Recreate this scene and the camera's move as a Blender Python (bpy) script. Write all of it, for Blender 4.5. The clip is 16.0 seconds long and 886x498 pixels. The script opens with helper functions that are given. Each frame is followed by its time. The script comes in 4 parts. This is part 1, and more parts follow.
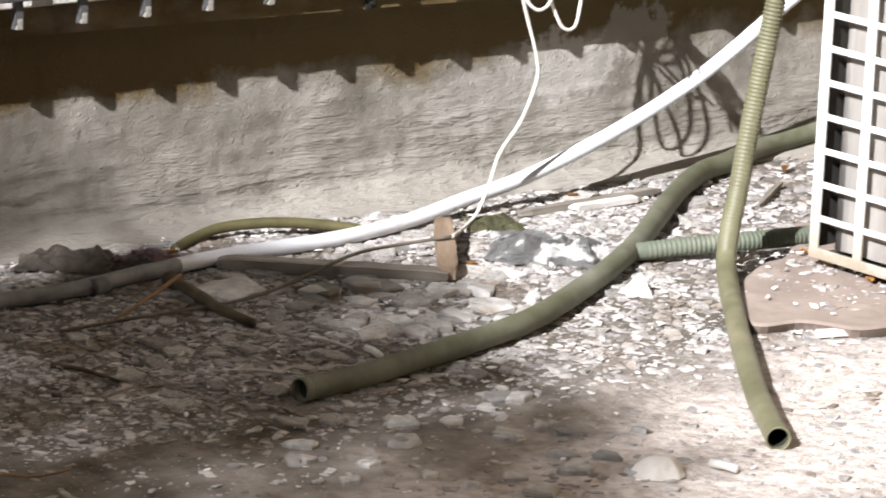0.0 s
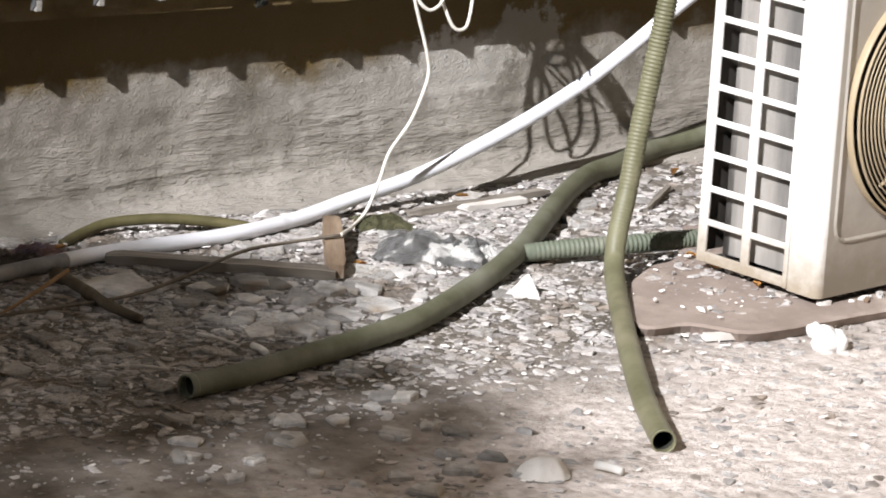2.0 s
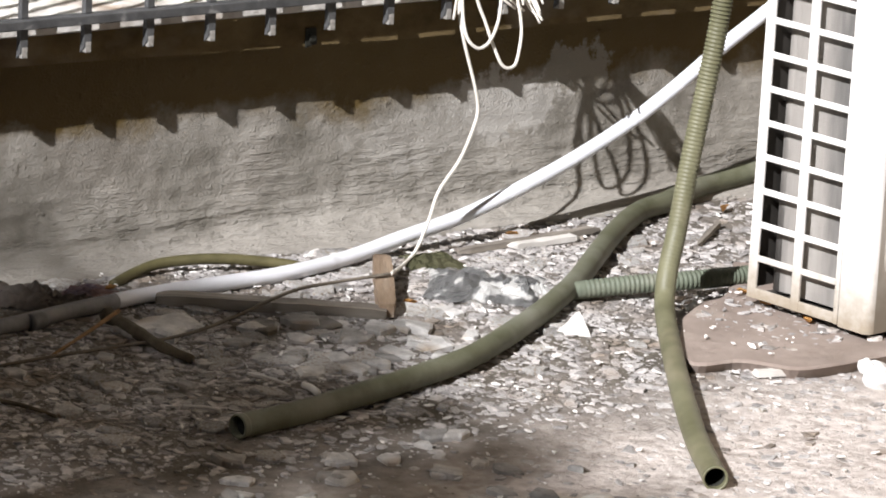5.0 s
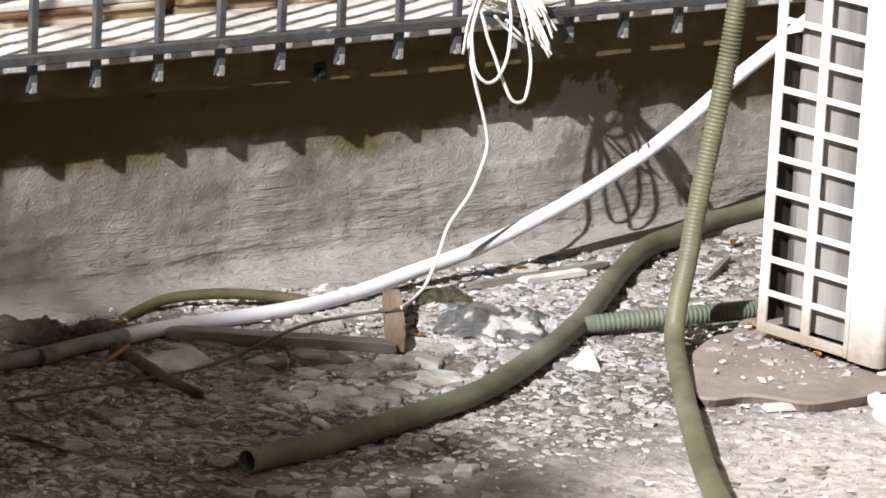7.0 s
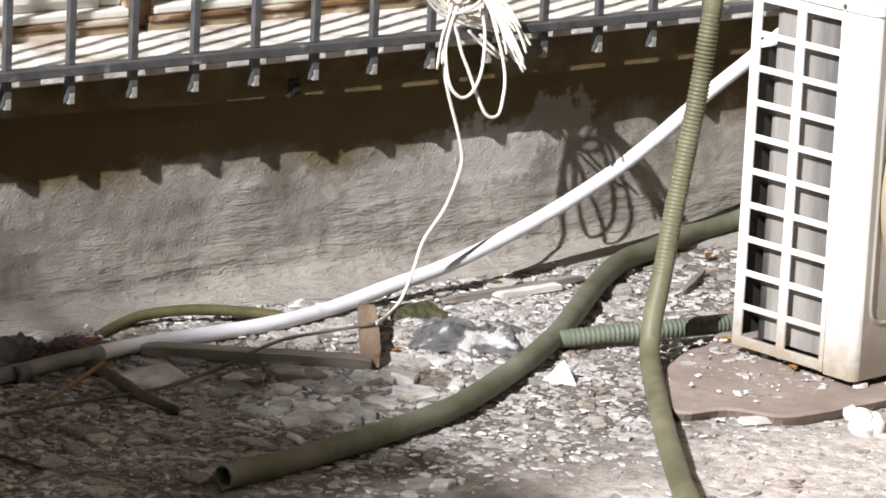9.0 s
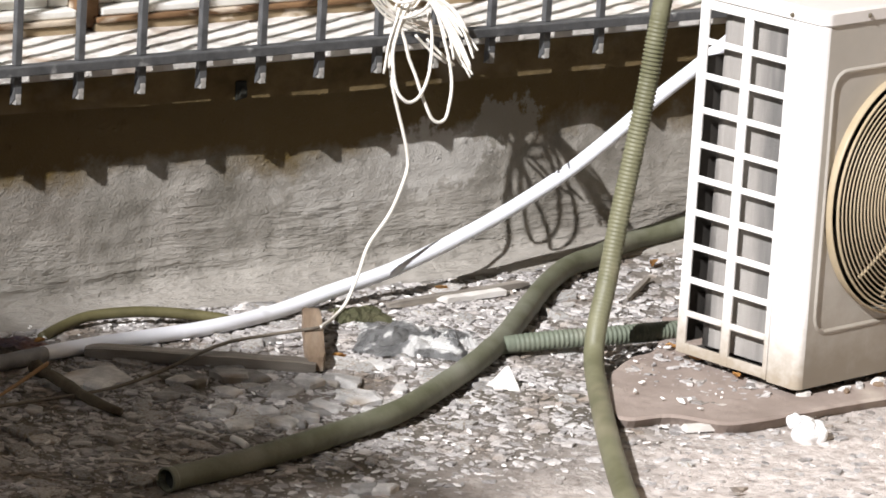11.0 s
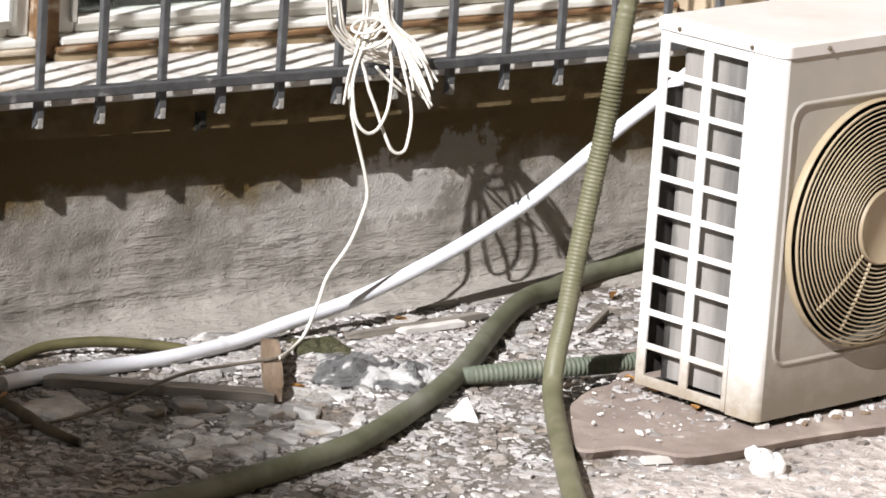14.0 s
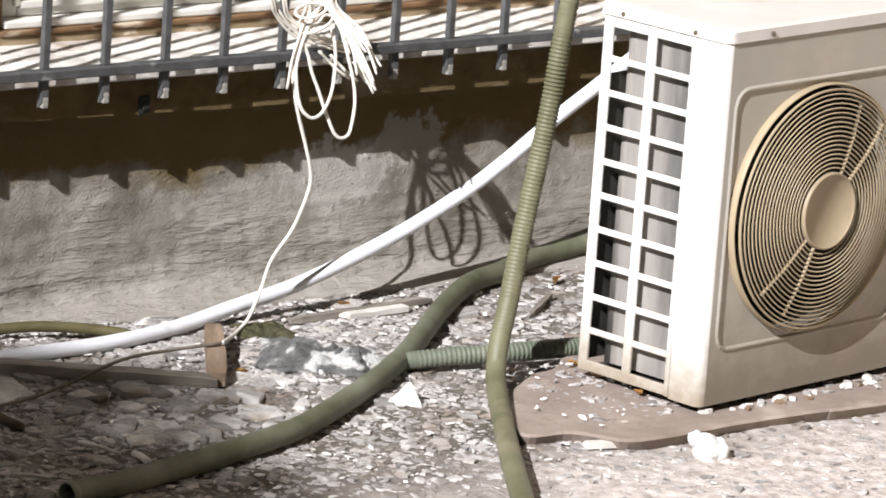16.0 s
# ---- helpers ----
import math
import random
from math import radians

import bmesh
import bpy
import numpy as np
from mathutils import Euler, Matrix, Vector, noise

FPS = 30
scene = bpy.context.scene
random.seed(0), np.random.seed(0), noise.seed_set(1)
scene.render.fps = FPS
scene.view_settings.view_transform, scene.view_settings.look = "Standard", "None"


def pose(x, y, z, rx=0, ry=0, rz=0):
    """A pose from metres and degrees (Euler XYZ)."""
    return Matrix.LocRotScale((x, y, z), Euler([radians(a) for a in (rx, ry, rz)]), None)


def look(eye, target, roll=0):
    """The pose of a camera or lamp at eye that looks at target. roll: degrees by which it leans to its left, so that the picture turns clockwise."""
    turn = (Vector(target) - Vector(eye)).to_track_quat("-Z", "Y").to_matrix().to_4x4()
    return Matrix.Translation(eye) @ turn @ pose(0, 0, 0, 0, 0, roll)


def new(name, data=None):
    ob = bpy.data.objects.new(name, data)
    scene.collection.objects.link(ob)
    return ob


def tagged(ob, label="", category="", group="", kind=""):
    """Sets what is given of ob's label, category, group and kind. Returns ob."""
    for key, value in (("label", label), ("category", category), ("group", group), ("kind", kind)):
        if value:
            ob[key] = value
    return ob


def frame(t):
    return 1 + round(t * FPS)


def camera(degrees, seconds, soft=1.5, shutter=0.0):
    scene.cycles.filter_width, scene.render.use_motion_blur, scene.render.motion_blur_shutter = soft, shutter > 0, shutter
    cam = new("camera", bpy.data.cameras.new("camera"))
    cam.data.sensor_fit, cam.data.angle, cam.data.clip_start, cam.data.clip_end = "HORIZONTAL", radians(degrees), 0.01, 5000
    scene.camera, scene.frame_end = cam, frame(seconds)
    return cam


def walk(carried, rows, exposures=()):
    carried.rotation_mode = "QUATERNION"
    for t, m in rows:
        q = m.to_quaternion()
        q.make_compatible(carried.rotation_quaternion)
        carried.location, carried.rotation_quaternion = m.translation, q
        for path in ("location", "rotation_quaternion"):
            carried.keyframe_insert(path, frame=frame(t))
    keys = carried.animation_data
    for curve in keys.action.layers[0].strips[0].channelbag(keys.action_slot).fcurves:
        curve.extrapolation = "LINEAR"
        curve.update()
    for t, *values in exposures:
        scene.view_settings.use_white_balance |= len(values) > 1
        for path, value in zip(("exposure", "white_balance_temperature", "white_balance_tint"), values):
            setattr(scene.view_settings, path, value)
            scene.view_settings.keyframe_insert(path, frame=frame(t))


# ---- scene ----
cam = camera(10.537, 16.0, soft=1.7, shutter=0.6)
EYE = (-4.282, -5.062, 1.897)
# seconds, then the camera's turn in degrees
TURNS = [
    (0, 74.515, -2.475, -33.575),
    (0.5, 74.665, -2.812, -34.315),
    (1, 74.771, -3.784, -35.490),
    (1.2, 74.771, -3.784, -35.740),
    (1.5, 74.724, -3.897, -34.840),
    (2, 74.563, -3.570, -34.656),
    (2.5, 74.587, -3.251, -34.240),
    (3, 74.664, -3.504, -34.452),
    (3.5, 74.728, -3.397, -34.669),
    (4, 74.765, -3.385, -34.805),
    (4.5, 74.797, -3.300, -34.518),
    (4.7, 74.846, -3.110, -34.285),
    (6.8, 75.395, -2.903, -34.041),
    (7, 75.400, -2.944, -34.085),
    (7.5, 75.391, -2.822, -34.185),
    (8, 75.470, -2.524, -34.240),
    (8.5, 75.554, -2.605, -34.321),
    (11, 75.679, -3.464, -34.938),
    (11.5, 75.861, -3.580, -35.069),
    (12, 75.945, -3.742, -35.221),
    (12.5, 75.995, -3.782, -35.282),
    (13, 75.981, -3.747, -35.302),
    (13.5, 75.991, -3.769, -35.280),
    (14, 76.078, -3.792, -35.359),
    (14.5, 76.101, -3.792, -35.434),
    (15, 76.046, -3.911, -35.574),
    (15.5, 75.900, -4.030, -35.699),
    (16, 75.940, -3.983, -36.007),
]
walk(cam, [(t, pose(*EYE, a, b, c)) for t, a, b, c in TURNS], exposures=[(0.0, 1.1, 6100, 13), (0.5, 0.95, 6100, 13), (1.0, 0.78, 6100, 13), (2.5, 0.71, 6100, 13), (4.7, 0.69, 6100, 13), (7.0, 0.66, 6100, 13), (16.0, 0.66, 6100, 13)])

# ---- light ----
SUN = Vector((1.3, 0.564, -1.0)).normalized()      # the way that the sunlight travels
world = bpy.data.worlds.new("sky")
scene.world = world
world.use_nodes = True
wn = world.node_tree
sky = wn.nodes.new("ShaderNodeTexSky")
sky.sky_type = "NISHITA"
sky.sun_disc = False
sky.sun_elevation = math.asin(-SUN.z)
sky.sun_rotation = math.atan2(-SUN.x, -SUN.y)
wn.links.new(sky.outputs[0], wn.nodes["Background"].inputs[0])
wn.nodes["Background"].inputs[1].default_value = 0.004
sun = new("sun", bpy.data.lights.new("sun", "SUN"))
sun.data.energy, sun.data.angle, sun.data.color = 5.0, radians(0.55), (1.0, 0.965, 0.925)
sun.matrix_world = look(-SUN * 30, (0, 0, 0))


# ---- materials ----
def material(name, dark, light, scale=8.0, rough=0.8, bump=0.3, bump_scale=60.0, metal=0.0, stain=None, stain_scale=3.0,
             stain_at=(0.5, 0.65), piece=0.0, spec=0.4, stretch=(1, 1, 1), height=0.004, coarse=0.0):
    """Grain between two colours, stains of a third, fine relief; piece varies it from one piece to the next."""
    m = bpy.data.materials.new(name)
    m.use_nodes = True
    n, l = m.node_tree.nodes, m.node_tree.links
    b = n["Principled BSDF"]
    co = n.new("ShaderNodeTexCoord")
    mp = n.new("ShaderNodeMapping")
    mp.inputs["Scale"].default_value = stretch
    l.new(co.outputs["Object"], mp.inputs[0])
    t1 = n.new("ShaderNodeTexNoise")
    t1.inputs["Scale"].default_value, t1.inputs["Detail"].default_value, t1.inputs["Roughness"].default_value = scale, 8, 0.65
    l.new(mp.outputs[0], t1.inputs[0])
    r1 = n.new("ShaderNodeValToRGB")
    r1.color_ramp.elements[0].position, r1.color_ramp.elements[1].position = 0.32, 0.68
    r1.color_ramp.elements[0].color, r1.color_ramp.elements[1].color = (*dark, 1), (*light, 1)
    l.new(t1.outputs[0], r1.inputs[0])
    col = r1.outputs[0]
    if stain:
        t2 = n.new("ShaderNodeTexNoise")
        t2.inputs["Scale"].default_value, t2.inputs["Detail"].default_value = stain_scale, 6
        l.new(mp.outputs[0], t2.inputs[0])
        r2 = n.new("ShaderNodeValToRGB")
        r2.color_ramp.elements[0].position, r2.color_ramp.elements[1].position = stain_at
        l.new(t2.outputs[0], r2.inputs[0])
        mx = n.new("ShaderNodeMix")
        mx.data_type = "RGBA"
        l.new(r2.outputs[0], mx.inputs[0])
        l.new(col, mx.inputs[6])
        mx.inputs[7].default_value = (*stain, 1)
        col = mx.outputs[2]
    if piece:
        info = n.new("ShaderNodeNewGeometry") if piece < 0 else n.new("ShaderNodeObjectInfo")
        hv = n.new("ShaderNodeHueSaturation")
        mr = n.new("ShaderNodeMapRange")
        mr.inputs[3].default_value, mr.inputs[4].default_value = 1 - abs(piece), 1 + abs(piece)
        l.new(info.outputs["Random Per Island" if piece < 0 else "Random"], mr.inputs[0])
        l.new(mr.outputs[0], hv.inputs["Value"])
        l.new(col, hv.inputs["Color"])
        col = hv.outputs[0]
    l.new(col, b.inputs["Base Color"])
    b.inputs["Roughness"].default_value, b.inputs["Metallic"].default_value = rough, metal
    b.inputs["Specular IOR Level"].default_value = spec
    if bump:
        t3 = n.new("ShaderNodeTexNoise")
        t3.inputs["Scale"].default_value, t3.inputs["Detail"].default_value, t3.inputs["Roughness"].default_value = bump_scale, 6, 0.7
        l.new(mp.outputs[0], t3.inputs[0])
        bp = n.new("ShaderNodeBump")
        bp.inputs["Strength"].default_value, bp.inputs["Distance"].default_value = bump, height
        l.new(t3.outputs[0], bp.inputs["Height"])
        top = bp
        if coarse:
            t4 = n.new("ShaderNodeTexNoise")
            t4.inputs["Scale"].default_value, t4.inputs["Detail"].default_value = bump_scale / 6, 4
            l.new(mp.outputs[0], t4.inputs[0])
            b2 = n.new("ShaderNodeBump")
            b2.inputs["Strength"].default_value, b2.inputs["Distance"].default_value = coarse, height * 4
            l.new(t4.outputs[0], b2.inputs["Height"])
            l.new(bp.outputs[0], b2.inputs["Normal"])
            top = b2
        l.new(top.outputs[0], b.inputs["Normal"])
    return m


M_GROUND = material("dusty_ground", (0.075, 0.064, 0.049), (0.27, 0.24, 0.208), 14, 0.95, 0.6, 160, stain=(0.11, 0.095, 0.07), stain_scale=3.2, stain_at=(0.5, 0.7), height=0.006, coarse=0.5)
M_WALL = material("rough_cement", (0.15, 0.138, 0.112), (0.375, 0.352, 0.308), 13, 0.72, 0.0, stain=(0.13, 0.11, 0.085), stain_scale=5, stain_at=(0.50, 0.78), stretch=(0.8, 1, 0.6))
M_LIP = material("shade_brown_cement", (0.074, 0.049, 0.014), (0.17, 0.122, 0.055), 14, 0.9, 0.5, 90, stain=(0.22, 0.18, 0.13), stain_scale=8, stain_at=(0.55, 0.75), stretch=(0.7, 1, 1), coarse=0.4)
M_SILL = material("worn_plaster", (0.50, 0.47, 0.42), (0.82, 0.79, 0.73), 18, 0.9, 0.6, 90, stain=(0.30, 0.20, 0.12), stain_scale=7, stain_at=(0.56, 0.75), height=0.005, coarse=0.5)
M_PLASTER = material("plain_plaster", (0.34, 0.27, 0.18), (0.46, 0.37, 0.26), 2, 0.9, 0.3, 40)
M_RUST = material("rusty_wood", (0.085, 0.042, 0.016), (0.24, 0.14, 0.065), 24, 0.85, 0.5, 120, stain=(0.5, 0.42, 0.32), stain_scale=22, stain_at=(0.55, 0.62), stretch=(0.35, 1, 1))
M_OCHRE = material("flaking_ochre", (0.20, 0.145, 0.075), (0.40, 0.31, 0.19), 30, 0.9, 0.6, 120, stain=(0.66, 0.58, 0.46), stain_scale=26, stain_at=(0.52, 0.58), stretch=(0.5, 1, 1))
M_FRAME = material("white_frame_paint", (0.62, 0.60, 0.54), (0.80, 0.79, 0.74), 12, 0.5, 0.15, 60, stain=(0.45, 0.38, 0.28), stain_scale=9, stain_at=(0.6, 0.75))
M_RAIL = material("grey_rail_paint", (0.052, 0.053, 0.053), (0.105, 0.106, 0.106), 40, 0.5, 0.2, 200, stain=(0.24, 0.24, 0.23), stain_scale=30, stain_at=(0.66, 0.74))
M_TIP = material("sunlit_bar_end", (0.22, 0.21, 0.19), (0.42, 0.40, 0.36), 60, 0.6, 0.3, 200)
M_WIRE = material("white_cable", (0.66, 0.62, 0.54), (0.84, 0.80, 0.72), 30, 0.55, 0.1, 200)
M_CORD = material("dusty_cord", (0.10, 0.085, 0.065), (0.2, 0.17, 0.13), 30, 0.8, 0.2, 200)
M_PIPE = material("white_pvc", (0.70, 0.71, 0.74), (0.82, 0.83, 0.86), 9, 0.4, 0.08, 120, stain=(0.42, 0.42, 0.42), stain_scale=14, stain_at=(0.62, 0.8))
M_GREYPIPE = material("grey_pipe_plastic", (0.15, 0.15, 0.155), (0.30, 0.30, 0.305), 22, 0.6, 0.15, 120, stain=(0.38, 0.37, 0.35), stain_scale=12, stain_at=(0.55, 0.75))
M_TAPE = material("grey_tape", (0.12, 0.12, 0.12), (0.2, 0.2, 0.2), 60, 0.6, 0.2, 200)
M_HOSE = material("olive_hose", (0.078, 0.081, 0.043), (0.155, 0.158, 0.108), 11, 0.6, 0.2, 160, stain=(0.25, 0.25, 0.20), stain_scale=7, stain_at=(0.50, 0.78))
M_RIBBED = material("ribbed_hose", (0.105, 0.103, 0.054), (0.19, 0.184, 0.11), 10, 0.5, 0.15, 160, stain=(0.30, 0.26, 0.18), stain_scale=7, stain_at=(0.55, 0.8))
M_GREENRIB = material("green_ribbed_hose", (0.095, 0.112, 0.08), (0.16, 0.18, 0.13), 10, 0.55, 0.15, 160, stain=(0.30, 0.28, 0.22), stain_scale=8, stain_at=(0.58, 0.8))
M_YELLOW = material("mossy_yellow_hose", (0.06, 0.053, 0.02), (0.125, 0.11, 0.048), 14, 0.6, 0.2, 150)
# near-black: shade inside hoses and the fan opening put into the colour
M_NEARBLACK = material("near_black", (0.012, 0.012, 0.008), (0.022, 0.022, 0.015), 10, 0.8, 0.1)
# one unit's enamel: lid lifted for the sun, front lowered for its shade
M_LID = material("sunlit_lid_enamel", (0.66, 0.62, 0.57), (0.76, 0.73, 0.69), 6, 0.4, 0.04, 200, stain=(0.55, 0.44, 0.34), stain_scale=5, stain_at=(0.6, 0.85))
M_ACW = material("off_white_shaded_enamel", (0.38, 0.352, 0.305), (0.455, 0.425, 0.37), 5, 0.42, 0.04, 200, stain=(0.55, 0.46, 0.34), stain_scale=5, stain_at=(0.62, 0.85))
M_GRILLE_LITCORNER = material("white_grille_and_lit_corner", (0.74, 0.72, 0.68), (0.82, 0.80, 0.76), 6, 0.5, 0.05, 200, stain=(0.55, 0.46, 0.34), stain_scale=6, stain_at=(0.66, 0.85))
M_CREAM = material("cream_guard", (0.34, 0.272, 0.165), (0.45, 0.37, 0.25), 9, 0.45, 0.06, 200, stain=(0.40, 0.31, 0.18), stain_scale=9, stain_at=(0.6, 0.82))
M_HUB = material("tan_hub_plastic", (0.30, 0.235, 0.15), (0.36, 0.29, 0.19), 9, 0.5, 0.06, 200, stain=(0.26, 0.19, 0.11), stain_scale=9, stain_at=(0.6, 0.82))
M_FAN = material("dusty_fan", (0.035, 0.026, 0.015), (0.075, 0.057, 0.035), 12, 0.7, 0.1, 100)
M_DARK = material("dark_interior", (0.03, 0.027, 0.022), (0.06, 0.053, 0.045), 12, 0.9, 0.1)
M_FIN = material("aluminium_fins", (0.28, 0.262, 0.238), (0.40, 0.378, 0.345), 20, 0.55, 0.5, 420, metal=0.15, stretch=(1, 1, 0.12), stain=(0.15, 0.145, 0.135), stain_scale=14)
M_SLAB = material("brown_slab", (0.22, 0.175, 0.145), (0.33, 0.27, 0.23), 9, 0.9, 0.4, 130, stain=(0.42, 0.36, 0.30), stain_scale=11, stain_at=(0.6, 0.75), coarse=0.3)
M_STONE = material("slate_chip", (0.29, 0.28, 0.263), (0.60, 0.582, 0.55), 34, 0.9, 0.7, 170, piece=0.4, stain=(0.30, 0.25, 0.19), stain_scale=9)
M_CHIPS = material("small_chips", (0.26, 0.243, 0.228), (0.60, 0.572, 0.545), 60, 0.9, 0.6, 300, piece=-0.38, stain=(0.24, 0.20, 0.16), stain_scale=9)
M_PALE = material("pale_stone", (0.55, 0.52, 0.47), (0.72, 0.69, 0.64), 14, 0.85, 0.4, 120)
M_FOAM = material("white_foam", (0.78, 0.77, 0.75), (0.86, 0.85, 0.83), 30, 0.9, 0.5, 180)
M_PAPER = material("white_litter", (0.66, 0.64, 0.60), (0.80, 0.78, 0.74), 20, 0.85, 0.2, 120, piece=0.15)
M_WOOD = material("weathered_wood", (0.11, 0.093, 0.073), (0.36, 0.325, 0.275), 34, 0.85, 0.6, 120, stretch=(0.12, 1, 1), stain=(0.40, 0.35, 0.28), stain_scale=14, stain_at=(0.5, 0.7))
M_PLANK = material("tan_wood", (0.13, 0.085, 0.05), (0.34, 0.255, 0.175), 34, 0.85, 0.6, 120, stretch=(0.12, 1, 1), stain=(0.30, 0.26, 0.21), stain_scale=12, stain_at=(0.48, 0.6))
M_TWIG = material("dry_twig", (0.22, 0.13, 0.06), (0.36, 0.22, 0.11), 40, 0.85, 0.4, 160)
M_BARK = material("dark_twig", (0.07, 0.055, 0.035), (0.14, 0.115, 0.075), 40, 0.9, 0.4, 160)
M_LEAF = material("dry_leaf", (0.38, 0.19, 0.05), (0.55, 0.33, 0.12), 30, 0.8, 0.3, 160, piece=0.3)
M_BAG = material("crumpled_plastic", (0.15, 0.15, 0.146), (0.36, 0.357, 0.345), 26, 0.32, 0.4, 90, spec=0.6, stain=(0.80, 0.79, 0.76), stain_scale=24, stain_at=(0.52, 0.57))
M_BLACKBAG = material("dark_plastic", (0.07, 0.058, 0.045), (0.22, 0.18, 0.145), 22, 0.6, 0.3, 80)
M_BLUE = material("printed_wrapper", (0.09, 0.09, 0.15), (0.30, 0.17, 0.13), 26, 0.5, 0.2, 90)
M_MOSS = material("moss_lump", (0.085, 0.088, 0.04), (0.18, 0.17, 0.095), 26, 0.95, 0.6, 120)
M_GLASS = bpy.data.materials.new("window_glass")
M_GLASS.use_nodes = True
gb = M_GLASS.node_tree.nodes["Principled BSDF"]
gb.inputs["Base Color"].default_value = (0.75, 0.82, 0.78, 1)
gb.inputs["Roughness"].default_value = 0.03
gb.inputs["Transmission Weight"].default_value = 1.0


# ---- builders ----
def part(name, bm, mat, parent=None, label="", smooth=False):
    """Links a bmesh as one mesh object, under a thing if one is given."""
    me = bpy.data.meshes.new(name)
    bm.normal_update()
    bm.to_mesh(me)
    bm.free()
    if smooth:
        me.polygons.foreach_set("use_smooth", [True] * len(me.polygons))
    me.materials.append(mat)
    ob = new(name, me)
    if parent:
        ob.parent = parent
    if label:
        tagged(ob, label)
    return ob


def box(x0, x1, y0, y1, z0, z1, bevel=0.0, seg=2, bm=None):
    b = bmesh.new()
    bmesh.ops.create_cube(b, size=1)
    for v in b.verts:
        v.co = Vector(((x0 + x1) / 2 + v.co.x * (x1 - x0), (y0 + y1) / 2 + v.co.y * (y1 - y0), (z0 + z1) / 2 + v.co.z * (z1 - z0)))
    if bevel:
        bmesh.ops.bevel(b, geom=b.edges[:], offset=bevel, segments=seg, affect="EDGES", profile=0.5)
    if bm is None:
        return b
    me = bpy.data.meshes.new("tmp")
    b.to_mesh(me)
    b.free()
    bm.from_mesh(me)
    bpy.data.meshes.remove(me)
    return bm


def spline(points, step):
    """Evenly stepped points on a smooth curve through the points given."""
    p = [Vector(q) for q in points]
    p = [p[0] * 2 - p[1]] + p + [p[-1] * 2 - p[-2]]
    out = []
    for i in range(1, len(p) - 2):
        a, b, c, d = p[i - 1:i + 3]
        n = max(2, int((c - b).length / step))
        for k in range(n):
            t = k / n
            out.append(0.5 * (2 * b + (c - a) * t + (2 * a - 5 * b + 4 * c - d) * t * t + (3 * b - a - 3 * c + d) * t ** 3))
    out.append(p[-2])
    return out


def tube(points, radius, step=0.01, sides=14, wall=0.0, rib=0.0, pitch=0.0065, ribs=(0.0, 1.0), bm=None, wobble=0.0, taper=1.0):
    """A hose along the points; hollow where it has a wall; ribs between two shares of its length."""
    if rib:
        step = pitch / 4
    line = spline(points, step)
    b = bm or bmesh.new()
    up = None
    rings, inner = [], []
    length = 0.0
    n = len(line)
    for i, c in enumerate(line):
        d = (line[min(i + 1, n - 1)] - line[max(i - 1, 0)]).normalized()
        if i:
            length += (line[i] - line[i - 1]).length
        if up is None:
            up = d.orthogonal().normalized()
        up = (up - d * up.dot(d)).normalized()
        side = d.cross(up)
        r = radius * (1 + (taper - 1) * i / n)
        if rib and ribs[0] <= i / n <= ribs[1]:
            fade = min(1.0, max(0.0, (i / n - ribs[0]) * 5), (ribs[1] - i / n) * 12 + 0.05)
            r += rib * fade * math.cos(2 * math.pi * length / pitch)
        if wobble:
            r *= 1 + wobble * noise.noise(c * 30)
        rings.append([b.verts.new(c + (up * math.cos(a) + side * math.sin(a)) * r) for a in (2 * math.pi * k / sides for k in range(sides))])
        if wall:
            inner.append([b.verts.new(c + (up * math.cos(a) + side * math.sin(a)) * (radius * (1 + (taper - 1) * i / n) - wall)) for a in (2 * math.pi * k / sides for k in range(sides))])

    def skin(rr, flip):
        for u, v in zip(rr, rr[1:]):
            for k in range(sides):
                f = (u[k], u[(k + 1) % sides], v[(k + 1) % sides], v[k])
                b.faces.new(f[::-1] if flip else f)
    skin(rings, True)
    if wall:
        skin(inner, False)
        for o, q, flip in ((rings[0], inner[0], False), (rings[-1], inner[-1], True)):
            for k in range(sides):
                f = (o[k], o[(k + 1) % sides], q[(k + 1) % sides], q[k])
                b.faces.new(f[::-1] if flip else f)
    else:
        b.faces.new(rings[0])
        b.faces.new(rings[-1][::-1])
    return b


def chip(rng, w, d, h, sides=8, rough=0.25):
    """A flat broken chip of stone, its foot at z = 0."""
    b = bmesh.new()
    angles = sorted((k + rng.uniform(-0.35, 0.35)) * 2 * math.pi / sides for k in range(sides))
    rad = [1 + rng.uniform(-rough, rough) for _ in angles]
    low = [b.verts.new((math.cos(a) * r * w / 2, math.sin(a) * r * d / 2, -h * 0.4)) for a, r in zip(angles, rad)]
    mid = [b.verts.new((math.cos(a) * r * w / 2 * 1.03, math.sin(a) * r * d / 2 * 1.03, h * 0.7 + rng.uniform(-0.15, 0.1) * h)) for a, r in zip(angles, rad)]
    top = [b.verts.new((math.cos(a) * r * w / 2 * 0.84, math.sin(a) * r * d / 2 * 0.84, h + rng.uniform(-0.15, 0.15) * h)) for a, r in zip(angles, rad)]
    for u, v in ((low, mid), (mid, top)):
        for k in range(sides):
            b.faces.new((u[k], u[(k + 1) % sides], v[(k + 1) % sides], v[k]))
    b.faces.new(top)
    return b


def height(x, y):
    """The ground's height: small bumps, a low heap of rubble before the wall."""
    p = Vector((x, y, 0))
    return 0.004 * noise.noise(p * 6) + 0.0025 * noise.noise(p * 21) + 0.0012 * noise.noise(p * 60)


